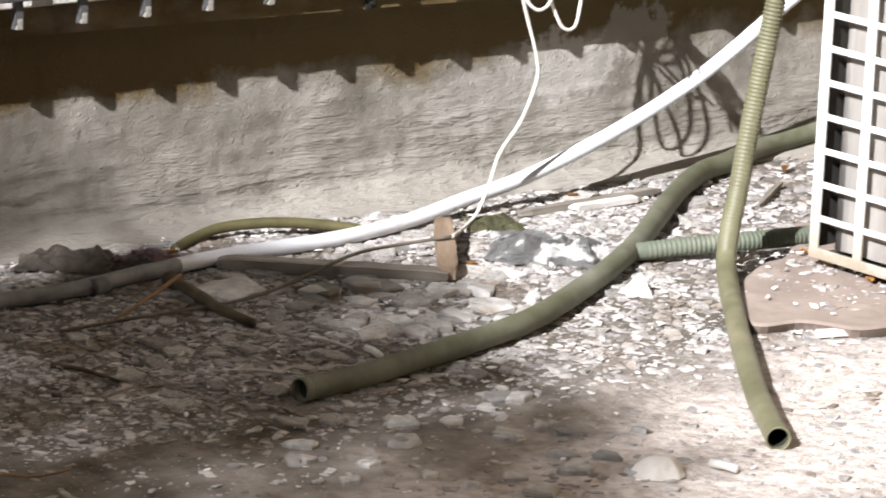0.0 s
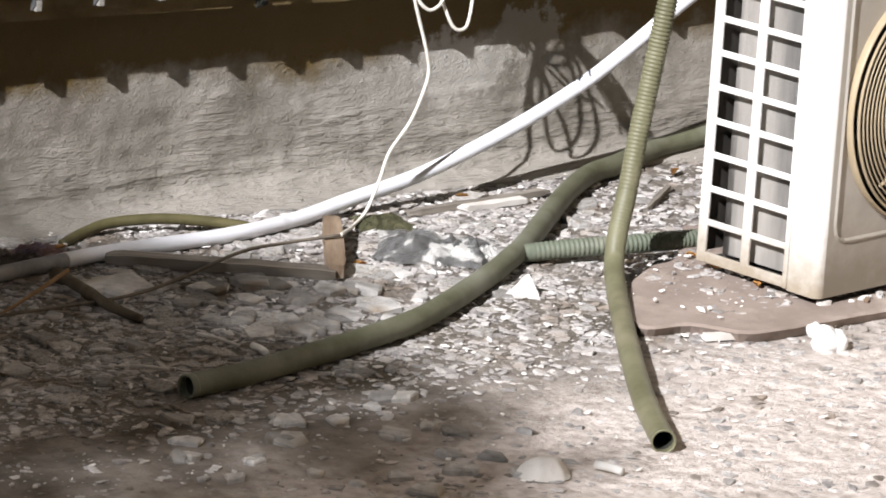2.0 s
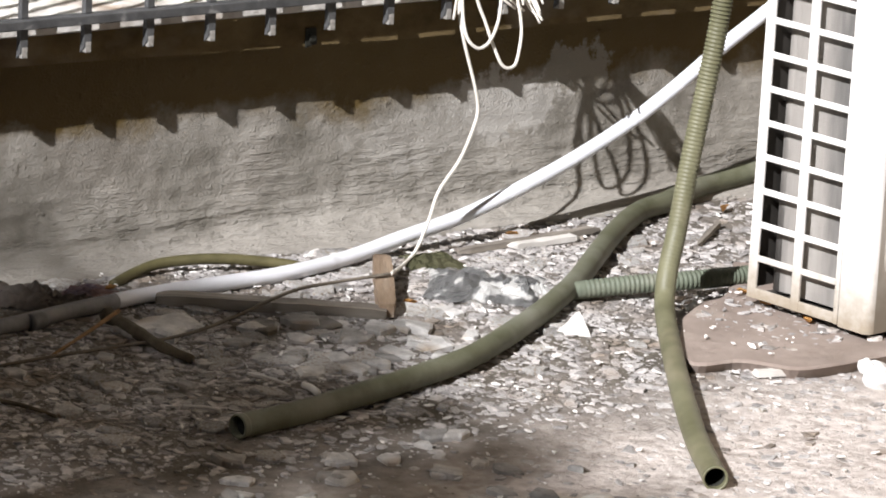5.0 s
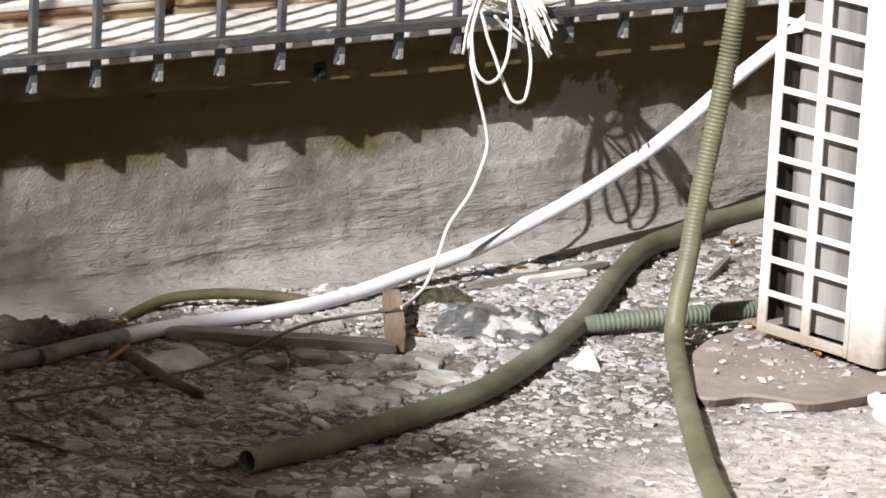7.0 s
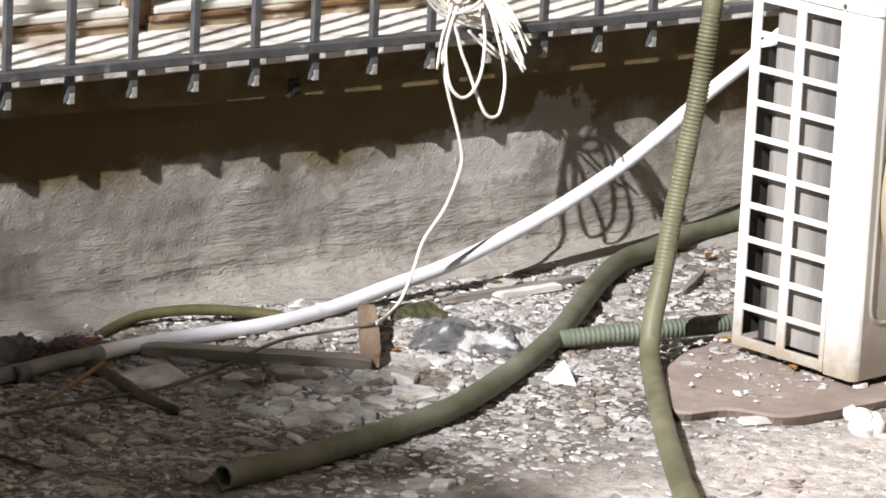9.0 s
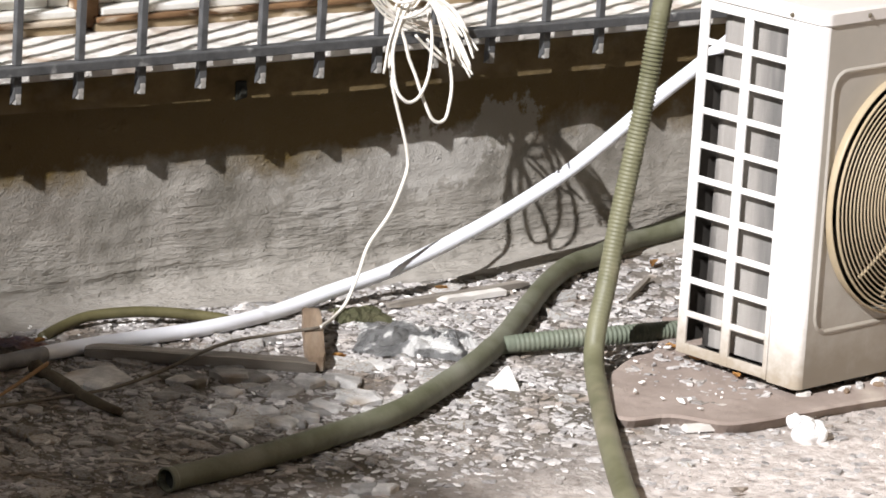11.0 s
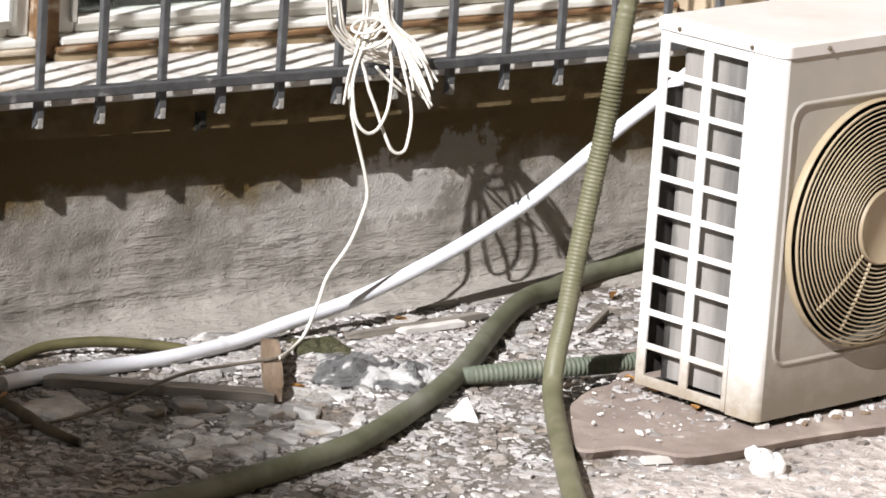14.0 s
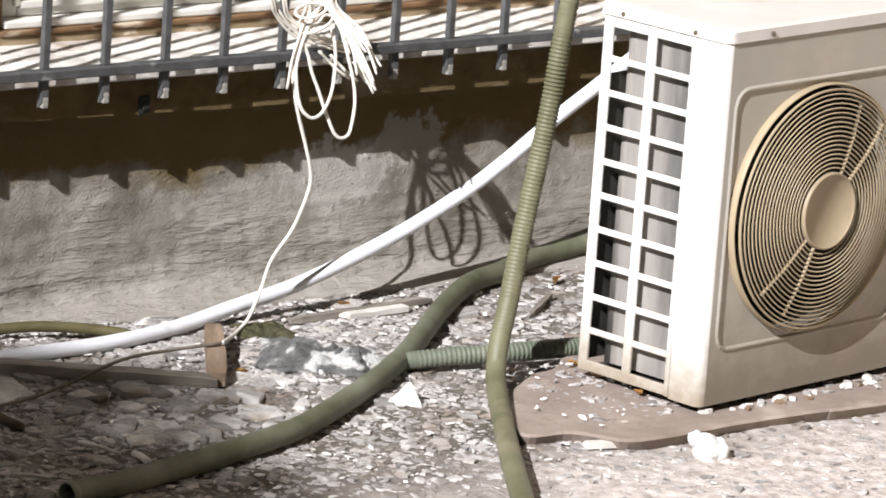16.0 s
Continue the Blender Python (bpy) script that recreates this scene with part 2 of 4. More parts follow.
# ---- the setting ----
def axis(near0, near1, step, far):
    mid = [near0 + step * i for i in range(int((near1 - near0) / step) + 1)]
    out = [0.05 * 1.7 ** i for i in range(40) if 0.05 * 1.7 ** i < far]
    return [mid[0] - q for q in reversed(out)] + mid + [mid[-1] + q for q in out]


xs, ys = axis(-2.0, 1.4, 0.011, 600), axis(-1.1, 1.0, 0.011, 600)
verts = [(x, y, height(x, y)) for y in ys for x in xs]
nx = len(xs)
faces = [(j * nx + i, j * nx + i + 1, (j + 1) * nx + i + 1, (j + 1) * nx + i) for j in range(len(ys) - 1) for i in range(nx - 1)]
me = bpy.data.meshes.new("ground")
me.from_pydata(verts, [], faces)
me.polygons.foreach_set("use_smooth", [True] * len(faces))
me.materials.append(M_GROUND)
nt = M_GROUND.node_tree
bs = nt.nodes["Principled BSDF"]
was = bs.inputs["Base Color"].links[0].from_socket
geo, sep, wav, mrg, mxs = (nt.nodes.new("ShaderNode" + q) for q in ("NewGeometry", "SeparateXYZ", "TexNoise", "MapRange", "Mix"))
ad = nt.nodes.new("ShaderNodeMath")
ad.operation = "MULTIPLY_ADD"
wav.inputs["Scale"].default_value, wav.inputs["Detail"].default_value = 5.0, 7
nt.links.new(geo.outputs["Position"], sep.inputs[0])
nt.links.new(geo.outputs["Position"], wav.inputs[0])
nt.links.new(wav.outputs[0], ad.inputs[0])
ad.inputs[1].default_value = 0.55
# pale sand in front; its tilt also paints the sunlit right side lighter
sun_lean = nt.nodes.new("ShaderNodeMath")
sun_lean.operation = "MULTIPLY_ADD"
nt.links.new(sep.outputs["X"], sun_lean.inputs[0])
sun_lean.inputs[1].default_value = -0.28
nt.links.new(sep.outputs["Y"], sun_lean.inputs[2])
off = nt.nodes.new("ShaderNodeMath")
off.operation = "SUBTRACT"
nt.links.new(sun_lean.outputs[0], off.inputs[0])
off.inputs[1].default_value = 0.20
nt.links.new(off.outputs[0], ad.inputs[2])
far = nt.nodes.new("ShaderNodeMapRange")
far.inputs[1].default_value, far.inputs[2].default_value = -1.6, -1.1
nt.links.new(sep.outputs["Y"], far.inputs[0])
both = nt.nodes.new("ShaderNodeMath")
both.operation = "MULTIPLY"
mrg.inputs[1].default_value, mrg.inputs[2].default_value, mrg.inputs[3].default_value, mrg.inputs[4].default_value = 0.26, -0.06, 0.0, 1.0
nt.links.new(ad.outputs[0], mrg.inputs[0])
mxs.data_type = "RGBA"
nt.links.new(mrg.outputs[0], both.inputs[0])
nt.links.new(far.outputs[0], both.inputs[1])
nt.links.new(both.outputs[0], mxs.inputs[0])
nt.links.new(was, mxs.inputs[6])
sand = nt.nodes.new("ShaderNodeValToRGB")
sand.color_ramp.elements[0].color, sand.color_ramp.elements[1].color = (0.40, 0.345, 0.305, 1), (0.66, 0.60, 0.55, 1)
# unseen stretch in front kept near black, to cut the bounce light
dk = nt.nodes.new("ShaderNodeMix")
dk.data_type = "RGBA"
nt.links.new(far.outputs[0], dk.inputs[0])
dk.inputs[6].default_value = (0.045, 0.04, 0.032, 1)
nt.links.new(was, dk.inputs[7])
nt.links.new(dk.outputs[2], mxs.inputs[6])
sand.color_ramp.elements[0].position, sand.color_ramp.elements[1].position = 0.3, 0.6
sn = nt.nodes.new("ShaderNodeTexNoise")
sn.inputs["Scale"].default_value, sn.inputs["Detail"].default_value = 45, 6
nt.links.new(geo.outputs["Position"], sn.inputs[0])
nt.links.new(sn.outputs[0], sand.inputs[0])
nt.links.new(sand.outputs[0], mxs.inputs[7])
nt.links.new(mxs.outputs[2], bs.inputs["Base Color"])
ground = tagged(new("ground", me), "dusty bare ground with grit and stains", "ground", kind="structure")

def relief(mat):
    """Cement: fine grain, scattered lumps and pits, and a band of level wrinkles low down."""
    nt = mat.node_tree
    bs = nt.nodes["Principled BSDF"]
    geo, sep = nt.nodes.new("ShaderNodeNewGeometry"), nt.nodes.new("ShaderNodeSeparateXYZ")
    nt.links.new(geo.outputs["Position"], sep.inputs[0])
    normal = None
    for scale, stretch, ramp, strength, depth, low in ((260, (1, 1, 1), (0.25, 0.75), 0.5, 0.0018, False), (75, (1, 1, 1.2), (0.60, 0.80), 0.6, 0.004, False),
                                                       (120, (0.8, 1, 1.4), (0.35, 0.65), 0.15, 0.003, False), (26, (0.30, 1, 2.0), (0.48, 0.70), 0.4, 0.008, True), (70, (0.35, 1, 1.5), (0.48, 0.68), 0.5, 0.005, True)):
        mp, tx, rp, bp = (nt.nodes.new("ShaderNode" + q) for q in ("Mapping", "TexNoise", "MapRange", "Bump"))
        mp.inputs["Scale"].default_value = stretch
        mp.inputs["Location"].default_value = (scale * 0.37, 0, scale * 0.11)
        nt.links.new(geo.outputs["Position"], mp.inputs[0])
        nt.links.new(mp.outputs[0], tx.inputs[0])
        tx.inputs["Scale"].default_value, tx.inputs["Detail"].default_value, tx.inputs["Roughness"].default_value = scale, 4, 0.6
        rp.inputs[1].default_value, rp.inputs[2].default_value = ramp
        nt.links.new(tx.outputs[0], rp.inputs[0])
        out = rp.outputs[0]
        if low:
            mk, mu = nt.nodes.new("ShaderNodeMapRange"), nt.nodes.new("ShaderNodeMath")
            mk.inputs[1].default_value, mk.inputs[2].default_value = 0.38, 0.30
            pt, sm = nt.nodes.new("ShaderNodeTexNoise"), nt.nodes.new("ShaderNodeMath")
            pt.inputs["Scale"].default_value, pt.inputs["Detail"].default_value = 5.0, 3
            nt.links.new(geo.outputs["Position"], pt.inputs[0])
            sm.operation = "MULTIPLY_ADD"
            nt.links.new(pt.outputs[0], sm.inputs[0])
            sm.inputs[1].default_value = 0.5
            nt.links.new(sep.outputs["Z"], sm.inputs[2])
            nt.links.new(sm.outputs[0], mk.inputs[0])
            mu.operation = "MULTIPLY"
            nt.links.new(out, mu.inputs[0])
            nt.links.new(mk.outputs[0], mu.inputs[1])
            out = mu.outputs[0]
        bp.inputs["Strength"].default_value, bp.inputs["Distance"].default_value = strength, depth
        nt.links.new(out, bp.inputs["Height"])
        if normal:
            nt.links.new(normal, bp.inputs["Normal"])
        normal = bp.outputs[0]
    nt.links.new(normal, bs.inputs["Normal"])


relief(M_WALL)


def stain_shade(mat, z0, z1, colour, amount, ragged=0.34, scale=7.0):
    """Ragged stain and painted shade that fade in between two heights, with bare patches."""
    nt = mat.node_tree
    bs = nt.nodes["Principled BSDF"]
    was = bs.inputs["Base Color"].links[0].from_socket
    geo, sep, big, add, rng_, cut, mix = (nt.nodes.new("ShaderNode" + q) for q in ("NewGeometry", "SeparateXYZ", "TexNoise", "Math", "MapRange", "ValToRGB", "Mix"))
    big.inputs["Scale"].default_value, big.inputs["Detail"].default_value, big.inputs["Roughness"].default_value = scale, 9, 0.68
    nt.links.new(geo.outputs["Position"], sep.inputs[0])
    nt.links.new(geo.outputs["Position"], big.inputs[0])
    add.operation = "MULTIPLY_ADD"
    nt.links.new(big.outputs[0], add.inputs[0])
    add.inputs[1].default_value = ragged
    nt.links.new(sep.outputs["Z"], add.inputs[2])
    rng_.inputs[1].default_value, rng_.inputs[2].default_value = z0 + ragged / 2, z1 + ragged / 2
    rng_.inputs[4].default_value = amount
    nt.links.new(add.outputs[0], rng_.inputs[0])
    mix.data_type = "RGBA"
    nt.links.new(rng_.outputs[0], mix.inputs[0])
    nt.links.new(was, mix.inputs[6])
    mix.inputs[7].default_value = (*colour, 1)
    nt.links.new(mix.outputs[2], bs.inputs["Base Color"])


# brown wash under the ledge, darkened further to hold the ledge's shade
stain_shade(M_WALL, 0.185, 0.225, (0.10, 0.064, 0.011), 0.95, 0.20, 6.0)
stain_shade(M_WALL, 0.045, 0.015, (0.36, 0.335, 0.295), 0.55, 0.06, 16.0)          # pale cement skirt
stain_shade(M_ACW, 0.19, 0.05, (0.20, 0.167, 0.12), 0.85, 0.14, 26.0)           # splashed dirt
stain_shade(M_GRILLE_LITCORNER, 0.15, 0.035, (0.27, 0.22, 0.15), 0.9, 0.12, 34.0)


def patch(mat, x, z, wide, high, colour, amount):
    """One ragged patch where the wash has flaked off or fresh cement shows."""
    nt = mat.node_tree
    bs = nt.nodes["Principled BSDF"]
    was = bs.inputs["Base Color"].links[0].from_socket
    geo, mp, ln, tx, add, rg, mix = (nt.nodes.new("ShaderNode" + q) for q in ("NewGeometry", "Mapping", "VectorMath", "TexNoise", "Math", "MapRange", "Mix"))
    mp.inputs["Scale"].default_value = (1 / wide, 0, 1 / high)
    mp.inputs["Location"].default_value = (-x / wide, 0, -z / high)
    ln.operation, add.operation, mix.data_type = "LENGTH", "MULTIPLY_ADD", "RGBA"
    tx.inputs["Scale"].default_value, tx.inputs["Detail"].default_value, tx.inputs["Roughness"].default_value = 22, 8, 0.65
    nt.links.new(geo.outputs["Position"], mp.inputs[0])
    nt.links.new(geo.outputs["Position"], tx.inputs[0])
    nt.links.new(mp.outputs[0], ln.inputs[0])
    nt.links.new(tx.outputs[0], add.inputs[0])
    add.inputs[1].default_value = 2.6
    nt.links.new(ln.outputs["Value"], add.inputs[2])
    rg.inputs[1].default_value, rg.inputs[2].default_value, rg.inputs[4].default_value = 2.25, 2.1, amount
    nt.links.new(add.outputs[0], rg.inputs[0])
    nt.links.new(rg.outputs[0], mix.inputs[0])
    nt.links.new(was, mix.inputs[6])
    mix.inputs[7].default_value = (*colour, 1)
    nt.links.new(mix.outputs[2], bs.inputs["Base Color"])


patch(M_WALL, 0.119, 0.220, 0.085, 0.045, (0.25, 0.23, 0.19), 0.85)
patch(M_WALL, -0.001, 0.181, 0.11, 0.055, (0.50, 0.48, 0.44), 0.6)
patch(M_WALL, -0.171, 0.142, 0.14, 0.05, (0.42, 0.40, 0.36), 0.45)
WALL = 0.885       # the wall's face
SILL = 0.381       # the top of the ledge
# wall with an uneven cement foot
prof = [(0.0, 0.3135), (0.0, 0.30), (0.0, 0.22), (-0.001, 0.15), (-0.003, 0.10), (-0.008, 0.06), (-0.016, 0.036), (-0.030, 0.020), (-0.055, 0.0095), (-0.075, 0.005), (-0.085, -0.03)]
fine = []
for (a, b), (c, d) in zip(prof, prof[1:]):
    k = max(2, int(math.hypot(c - a, d - b) / 0.0045))
    fine += [(a + (c - a) * i / k, b + (d - b) * i / k) for i in range(k)]
fine.append(prof[-1])
wx = [-6.0, -3.5, -2.4] + [-1.9 + 0.006 * i for i in range(540)] + [1.8, 2.8, 5.0]
b = bmesh.new()
grid = []
for x in wx:
    col = []
    for dy, z in fine:
        q = Vector((x, 0, z))
        e = max(0.0, 1 - z / 0.20)
        dent = 0.0022 * noise.noise(q * 9) + 0.0012 * noise.noise(q * 40) - 0.010 * max(0.0, noise.noise(q * 52 + Vector((3, 0, 8))) - 0.46)
        ridge = -0.005 * e * max(0, noise.noise(Vector((x * 4, 3, z * 34)))) - 0.007 * e * max(0, noise.noise(Vector((x * 11, 7, z * 62))))
        toe = 0.02 * e * e * noise.noise(Vector((x * 3.1, 5, 0)))
        col.append(b.verts.new((x, WALL + dy * (1 + 0.4 * noise.noise(Vector((x * 4, 0, 0)))) + dent + ridge + toe * (0 if dy == 0 else 1), z)))
    grid.append(col)
for u, v in zip(grid, grid[1:]):
    for k in range(len(fine) - 1):
        b.faces.new((u[k + 1], v[k + 1], v[k], u[k]))
box(-6, 5, WALL + 0.03, 1.25, -0.05, 0.312, bm=b)
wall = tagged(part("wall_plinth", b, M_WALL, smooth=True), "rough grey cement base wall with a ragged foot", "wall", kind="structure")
for f in wall.data.polygons:
    f.use_smooth = len(f.vertices) == 4 and f.center.y < WALL + 0.025

# the ledge: a thick lip of plaster with a worn, littered top
LEDGE = 0.823
b = bmesh.new()
n = 240
def ledge_strip(bm, y0, y1, z0, z1, cells):
    rows = []
    for i in range(n + 1):
        x = -2.2 + 4.0 * i / n
        row = []
        for k in range(cells + 1):
            y = y0 + (y1 - y0) * k / cells
            row.append(bm.verts.new((x, y, z1 + (0.0 if k == 0 else 0.0016 * noise.noise(Vector((x * 14, y * 14, 1))) + 0.003 * max(0, noise.noise(Vector((x * 30, y * 30, 4))))))))
        rows.append([bm.verts.new((x, y0, z0))] + row + [bm.verts.new((x, y1, z0))])
    for u, v in zip(rows, rows[1:]):
        for k in range(len(u) - 1):
            bm.faces.new((u[k], v[k], v[k + 1], u[k + 1]))
        bm.faces.new((u[0], u[-1], v[-1], v[0]))
ledge_strip(b, LEDGE, 1.15, SILL - 0.010, SILL, 34)
ledge = tagged(part("window_ledge", b, M_SILL), "worn pale plaster window ledge littered with crumbs", "window ledge", kind="structure")

# the lip's shade is put into its brown, over grey cement stains
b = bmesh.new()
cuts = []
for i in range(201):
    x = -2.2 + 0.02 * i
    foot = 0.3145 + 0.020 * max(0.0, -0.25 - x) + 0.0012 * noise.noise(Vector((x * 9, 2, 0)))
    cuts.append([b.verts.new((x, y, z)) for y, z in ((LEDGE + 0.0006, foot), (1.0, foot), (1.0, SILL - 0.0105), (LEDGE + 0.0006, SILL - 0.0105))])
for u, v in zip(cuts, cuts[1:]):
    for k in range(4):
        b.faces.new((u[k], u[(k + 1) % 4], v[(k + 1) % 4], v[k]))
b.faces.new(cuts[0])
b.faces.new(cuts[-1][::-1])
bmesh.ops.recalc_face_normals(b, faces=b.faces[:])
tagged(part("ledge_lip", b, M_LIP), "stained cement lip under the ledge, its shade put into the brown", "window ledge", kind="structure")

# windows behind the railing: brown wooden bottom board, white sashes, dark room
WIN = 1.057
def window(name, x0, x1, label):
    w = tagged(new(name), label, "window", kind="structure")
    part("window_frame", box(x0 - 0.012, x1 + 0.012, WIN - 0.003, WIN + 0.07, SILL - 0.01, 0.3945, 0.003), M_OCHRE, w, "flaking ochre lower board")
    part("window_frame", box(x0 - 0.012, x1 + 0.012, WIN - 0.008, WIN + 0.07, 0.395, 0.404, 0.003), M_RUST, w, "peeling rust-brown wooden sill board")
    part("window_sill", box(x0, x1, WIN + 0.0, WIN + 0.075, 0.4045, 0.4175, 0.003), M_FRAME, w)
    z0, z1 = 0.418, 1.75
    b = bmesh.new()
    for q in ((x0, x0 + 0.036, z0, z1), (x1 - 0.036, x1, z0, z1)):
        box(q[0], q[1], WIN + 0.025, WIN + 0.07, q[2], q[3], 0.004, bm=b)
    box(x0 + 0.037, x1 - 0.037, WIN + 0.025, WIN + 0.07, z0, z0 + 0.026, 0.004, bm=b)
    box(x0 + 0.037, x1 - 0.037, WIN + 0.025, WIN + 0.07, z1 - 0.05, z1, 0.004, bm=b)
    sash = part("sash", b, M_FRAME, w)
    b = bmesh.new()
    box(x0 + 0.037, x1 - 0.037, WIN + 0.016, WIN + 0.024, z0 + 0.014, z0 + 0.026, 0.002, bm=b)
    for q in ((x0 + 0.026, x0 + 0.036), (x1 - 0.036, x1 - 0.026)):
        box(q[0], q[1], WIN + 0.016, WIN + 0.024, z0 + 0.018, z1 - 0.03, 0.002, bm=b)
    part("glazing_bead", b, M_FRAME, sash)
    pane = part("pane", box(x0 + 0.036, x1 - 0.036, WIN + 0.044, WIN + 0.048, z0 + 0.026, z1 - 0.05), M_GLASS, w)
    pane.visible_shadow = False
    return w
window("window_1", -1.75, -0.575, "white painted window with dark glass")
window("window_2", -0.531, 0.648, "white painted window over a peeling brown board")
b = bmesh.new()
box(-6, -1.77, WALL, 1.4, SILL + 0.001, 1.9, bm=b)
box(0.648 + 0.03, 5, WALL + 0.1, 1.4, SILL + 0.001, 1.9, bm=b)
# unseen upper storeys, carried to 11 m to cut the skylight
box(-6, 7.5, WALL + 0.1, 1.4, 1.75, 11.0, bm=b)
tagged(part("wall_upper", b, M_PLASTER), "plain ochre plaster house wall round the windows", "wall", kind="structure")
b = bmesh.new()
box(-0.575 + 0.001, -0.531 - 0.001, WIN + 0.005, WIN + 0.07, SILL + 0.004, 1.75, 0.005, bm=b)
tagged(part("window_post", b, M_RUST), "peeling brown wooden post between the windows", "post", kind="structure")
b = bmesh.new()
box(-2, 1, 2.6, 2.7, 0, 2.5, bm=b)
box(-2, 1, 1.3, 2.6, 0.30, 0.34, bm=b)
box(-2, 1, 1.3, 2.6, 1.9, 1.95, bm=b)
tagged(part("room_wall", b, M_DARK), "dark unlit room behind the windows", "wall", kind="structure")

# an unseen tree, added so that its crown thins the sunlight on part of the ground
M_TREELEAF = material("green_leaves", (0.05, 0.08, 0.025), (0.10, 0.13, 0.05), 3, 0.6, 0.0, piece=-0.3)
tree = tagged(new("tree"), "unseen tall leafy tree, added to thin the sunlight", "tree")
rng = random.Random(21)
b = bmesh.new()
V, Fc = [], []
while len(Fc) < 8700:
    x, y = rng.uniform(-3.2, -0.3), rng.uniform(-2.0, 1.05)
    right = -0.595 + 0.07 * min(1.0, max(0.0, (0.12 - y) / 0.2)) + 0.15 * (y - 0.1) + 0.06 * min(1.0, max(0.0, (y - 0.25) / 0.15)) + 0.06 * noise.noise(Vector((y * 2.3, 3.3, 0)))
    upper = 0.61 + 0.18 * min(1.0, max(0.0, (-0.64 - x) / 0.12)) + 0.03 * noise.noise(Vector((x * 3.0, 8.1, 0)))
    deep = min((right - x) / (0.42 if y < 0.3 else 0.24), (upper - y) / 0.08, 1.0)       # thin towards the crown's edge
    if y > upper and rng.random() < 0.27 * min(1.0, max(0.0, (-0.60 - x) / 0.4)):
        deep = 1.0        # a few leaves over the wall
    if deep < 0 or rng.random() > deep * ((0.62 if x < -1.2 and y < 0.15 else 0.96 if y > -0.02 else 0.66 if y > -0.10 else 0.60 if x > -1.05 else 0.26) + 0.12 * noise.noise(Vector((x * 1.6, y * 1.6, 6.0)))):
        continue
    # leaves set back along the sunlight from the spots they darken
    c = Vector((x, y, 0)) - SUN * rng.uniform(10.0, 13.5)
    u = Vector((rng.gauss(0, 1), rng.gauss(0, 1), rng.gauss(0, 1))).normalized()
    w = u.orthogonal().normalized()
    q = rng.uniform(0.03, 0.061)
    n0 = len(V)
    V += [tuple(c + u * q), tuple(c + w * q * 0.55), tuple(c - u * q), tuple(c - w * q * 0.55)]
    Fc.append((n0, n0 + 1, n0 + 2, n0 + 3))
me = bpy.data.meshes.new("crown")
me.from_pydata(V, [], Fc)
me.materials.append(M_TREELEAF)
crown = new("crown", me)
crown.parent = tree
mid_ = Vector((-1.9, -0.6, 0)) - SUN * 11.8
root_ = Vector((mid_.x - 0.6, mid_.y - 0.5, -0.1))
part("trunk", tube([root_, root_ + Vector((0.1, 0, 2.2)), root_ + Vector((0.3, 0.3, 4.5)), mid_], 0.26, 0.4, 12, taper=0.3, wobble=0.1), M_BARK, tree, smooth=True)
for k in range(6):
    a = k * 1.05
    part("limb", tube([root_ + Vector((0.25, 0.2, 3.6 + 0.3 * k)), mid_ + Vector((0.3 * math.cos(a), 0.3 * math.sin(a), -0.8 + 0.2 * k)), mid_ + Vector((0.6 * math.cos(a), 0.6 * math.sin(a), -0.2 + 0.2 * k))], 0.09, 0.3, 8, taper=0.25, wobble=0.1), M_BARK, tree, smooth=True)
# unseen walls, added to cut skylight and bounce warm light back
b = bmesh.new()
box(-40, 12, -14.5, -14.0, -0.1, 9.0, bm=b)
box(7.0, 7.5, -14.0, 0.9, -0.1, 11.0, bm=b)
box(-32.5, -32.0, -14.0, 30.0, -0.1, 8.0, bm=b)
tagged(part("wall_skyblock", b, M_PLASTER), "unseen plain plaster walls, added to cut the skylight", "wall", kind="structure")

# ---- railing ----
RAILY, BAR, S, RAILZ = 0.800, 0.0118, 0.1053, 0.3975
railing = tagged(new("railing"), "grey painted steel window railing with spiked bar ends", "railing")
part("bottom_rail", box(-1.75, 1.0, RAILY - 0.016, RAILY + 0.0060, RAILZ - 0.0072, RAILZ + 0.0072, 0.0015, 1), M_RAIL, railing)
part("top_rail", box(-1.75, 1.0, RAILY - 0.008, RAILY + 0.008, 1.5, 1.52, 0.0015, 1), M_RAIL, railing)
bar_a = tip_a = None
for k in range(-9, 14):
    x = -0.6178 + S * k
    if bar_a is None:
        bar_a = part("bar", box(-BAR / 2, BAR / 2, -BAR / 2 + 0.0003, BAR / 2 - 0.0003, RAILZ + 0.0073, 1.4995, 0.001, 1), M_RAIL, railing)
        bar_a.location = (x, RAILY, 0)
        b = box(-BAR / 2, BAR / 2, -BAR / 2, BAR / 2, RAILZ - 0.0485, RAILZ - 0.0073)
        for v in b.verts:
            if v.co.z < RAILZ - 0.036:
                v.co.z += 0.006 if v.co.y < 0 else -0.004
        tip_a = part("bar_end", b, M_RAIL, railing)
        tip_a.location = (x, RAILY, 0)
        # paler block: sun on the tip below the rail's shade, put into colour
        b = box(-BAR / 2 + 0.002, BAR / 2 + 0.0004, -BAR / 2 - 0.0004, BAR / 2 - 0.001, RAILZ - 0.051, RAILZ - 0.034, 0.001, 1)
        cut_a = part("lit_tip", b, M_TIP, tip_a, "bar end painted paler for the sun on it")
    else:
        for src, par in ((bar_a, railing), (tip_a, railing)):
            o = src.copy()
            scene.collection.objects.link(o)
            o.location = (x, RAILY, 0)
            if src is tip_a:
                c = cut_a.copy()
                scene.collection.objects.link(c)
                c.parent = o

bx, bz = (-0.426, 0.328)
# two thin near-black blocks make a small dark mark on the lip
b = bmesh.new()
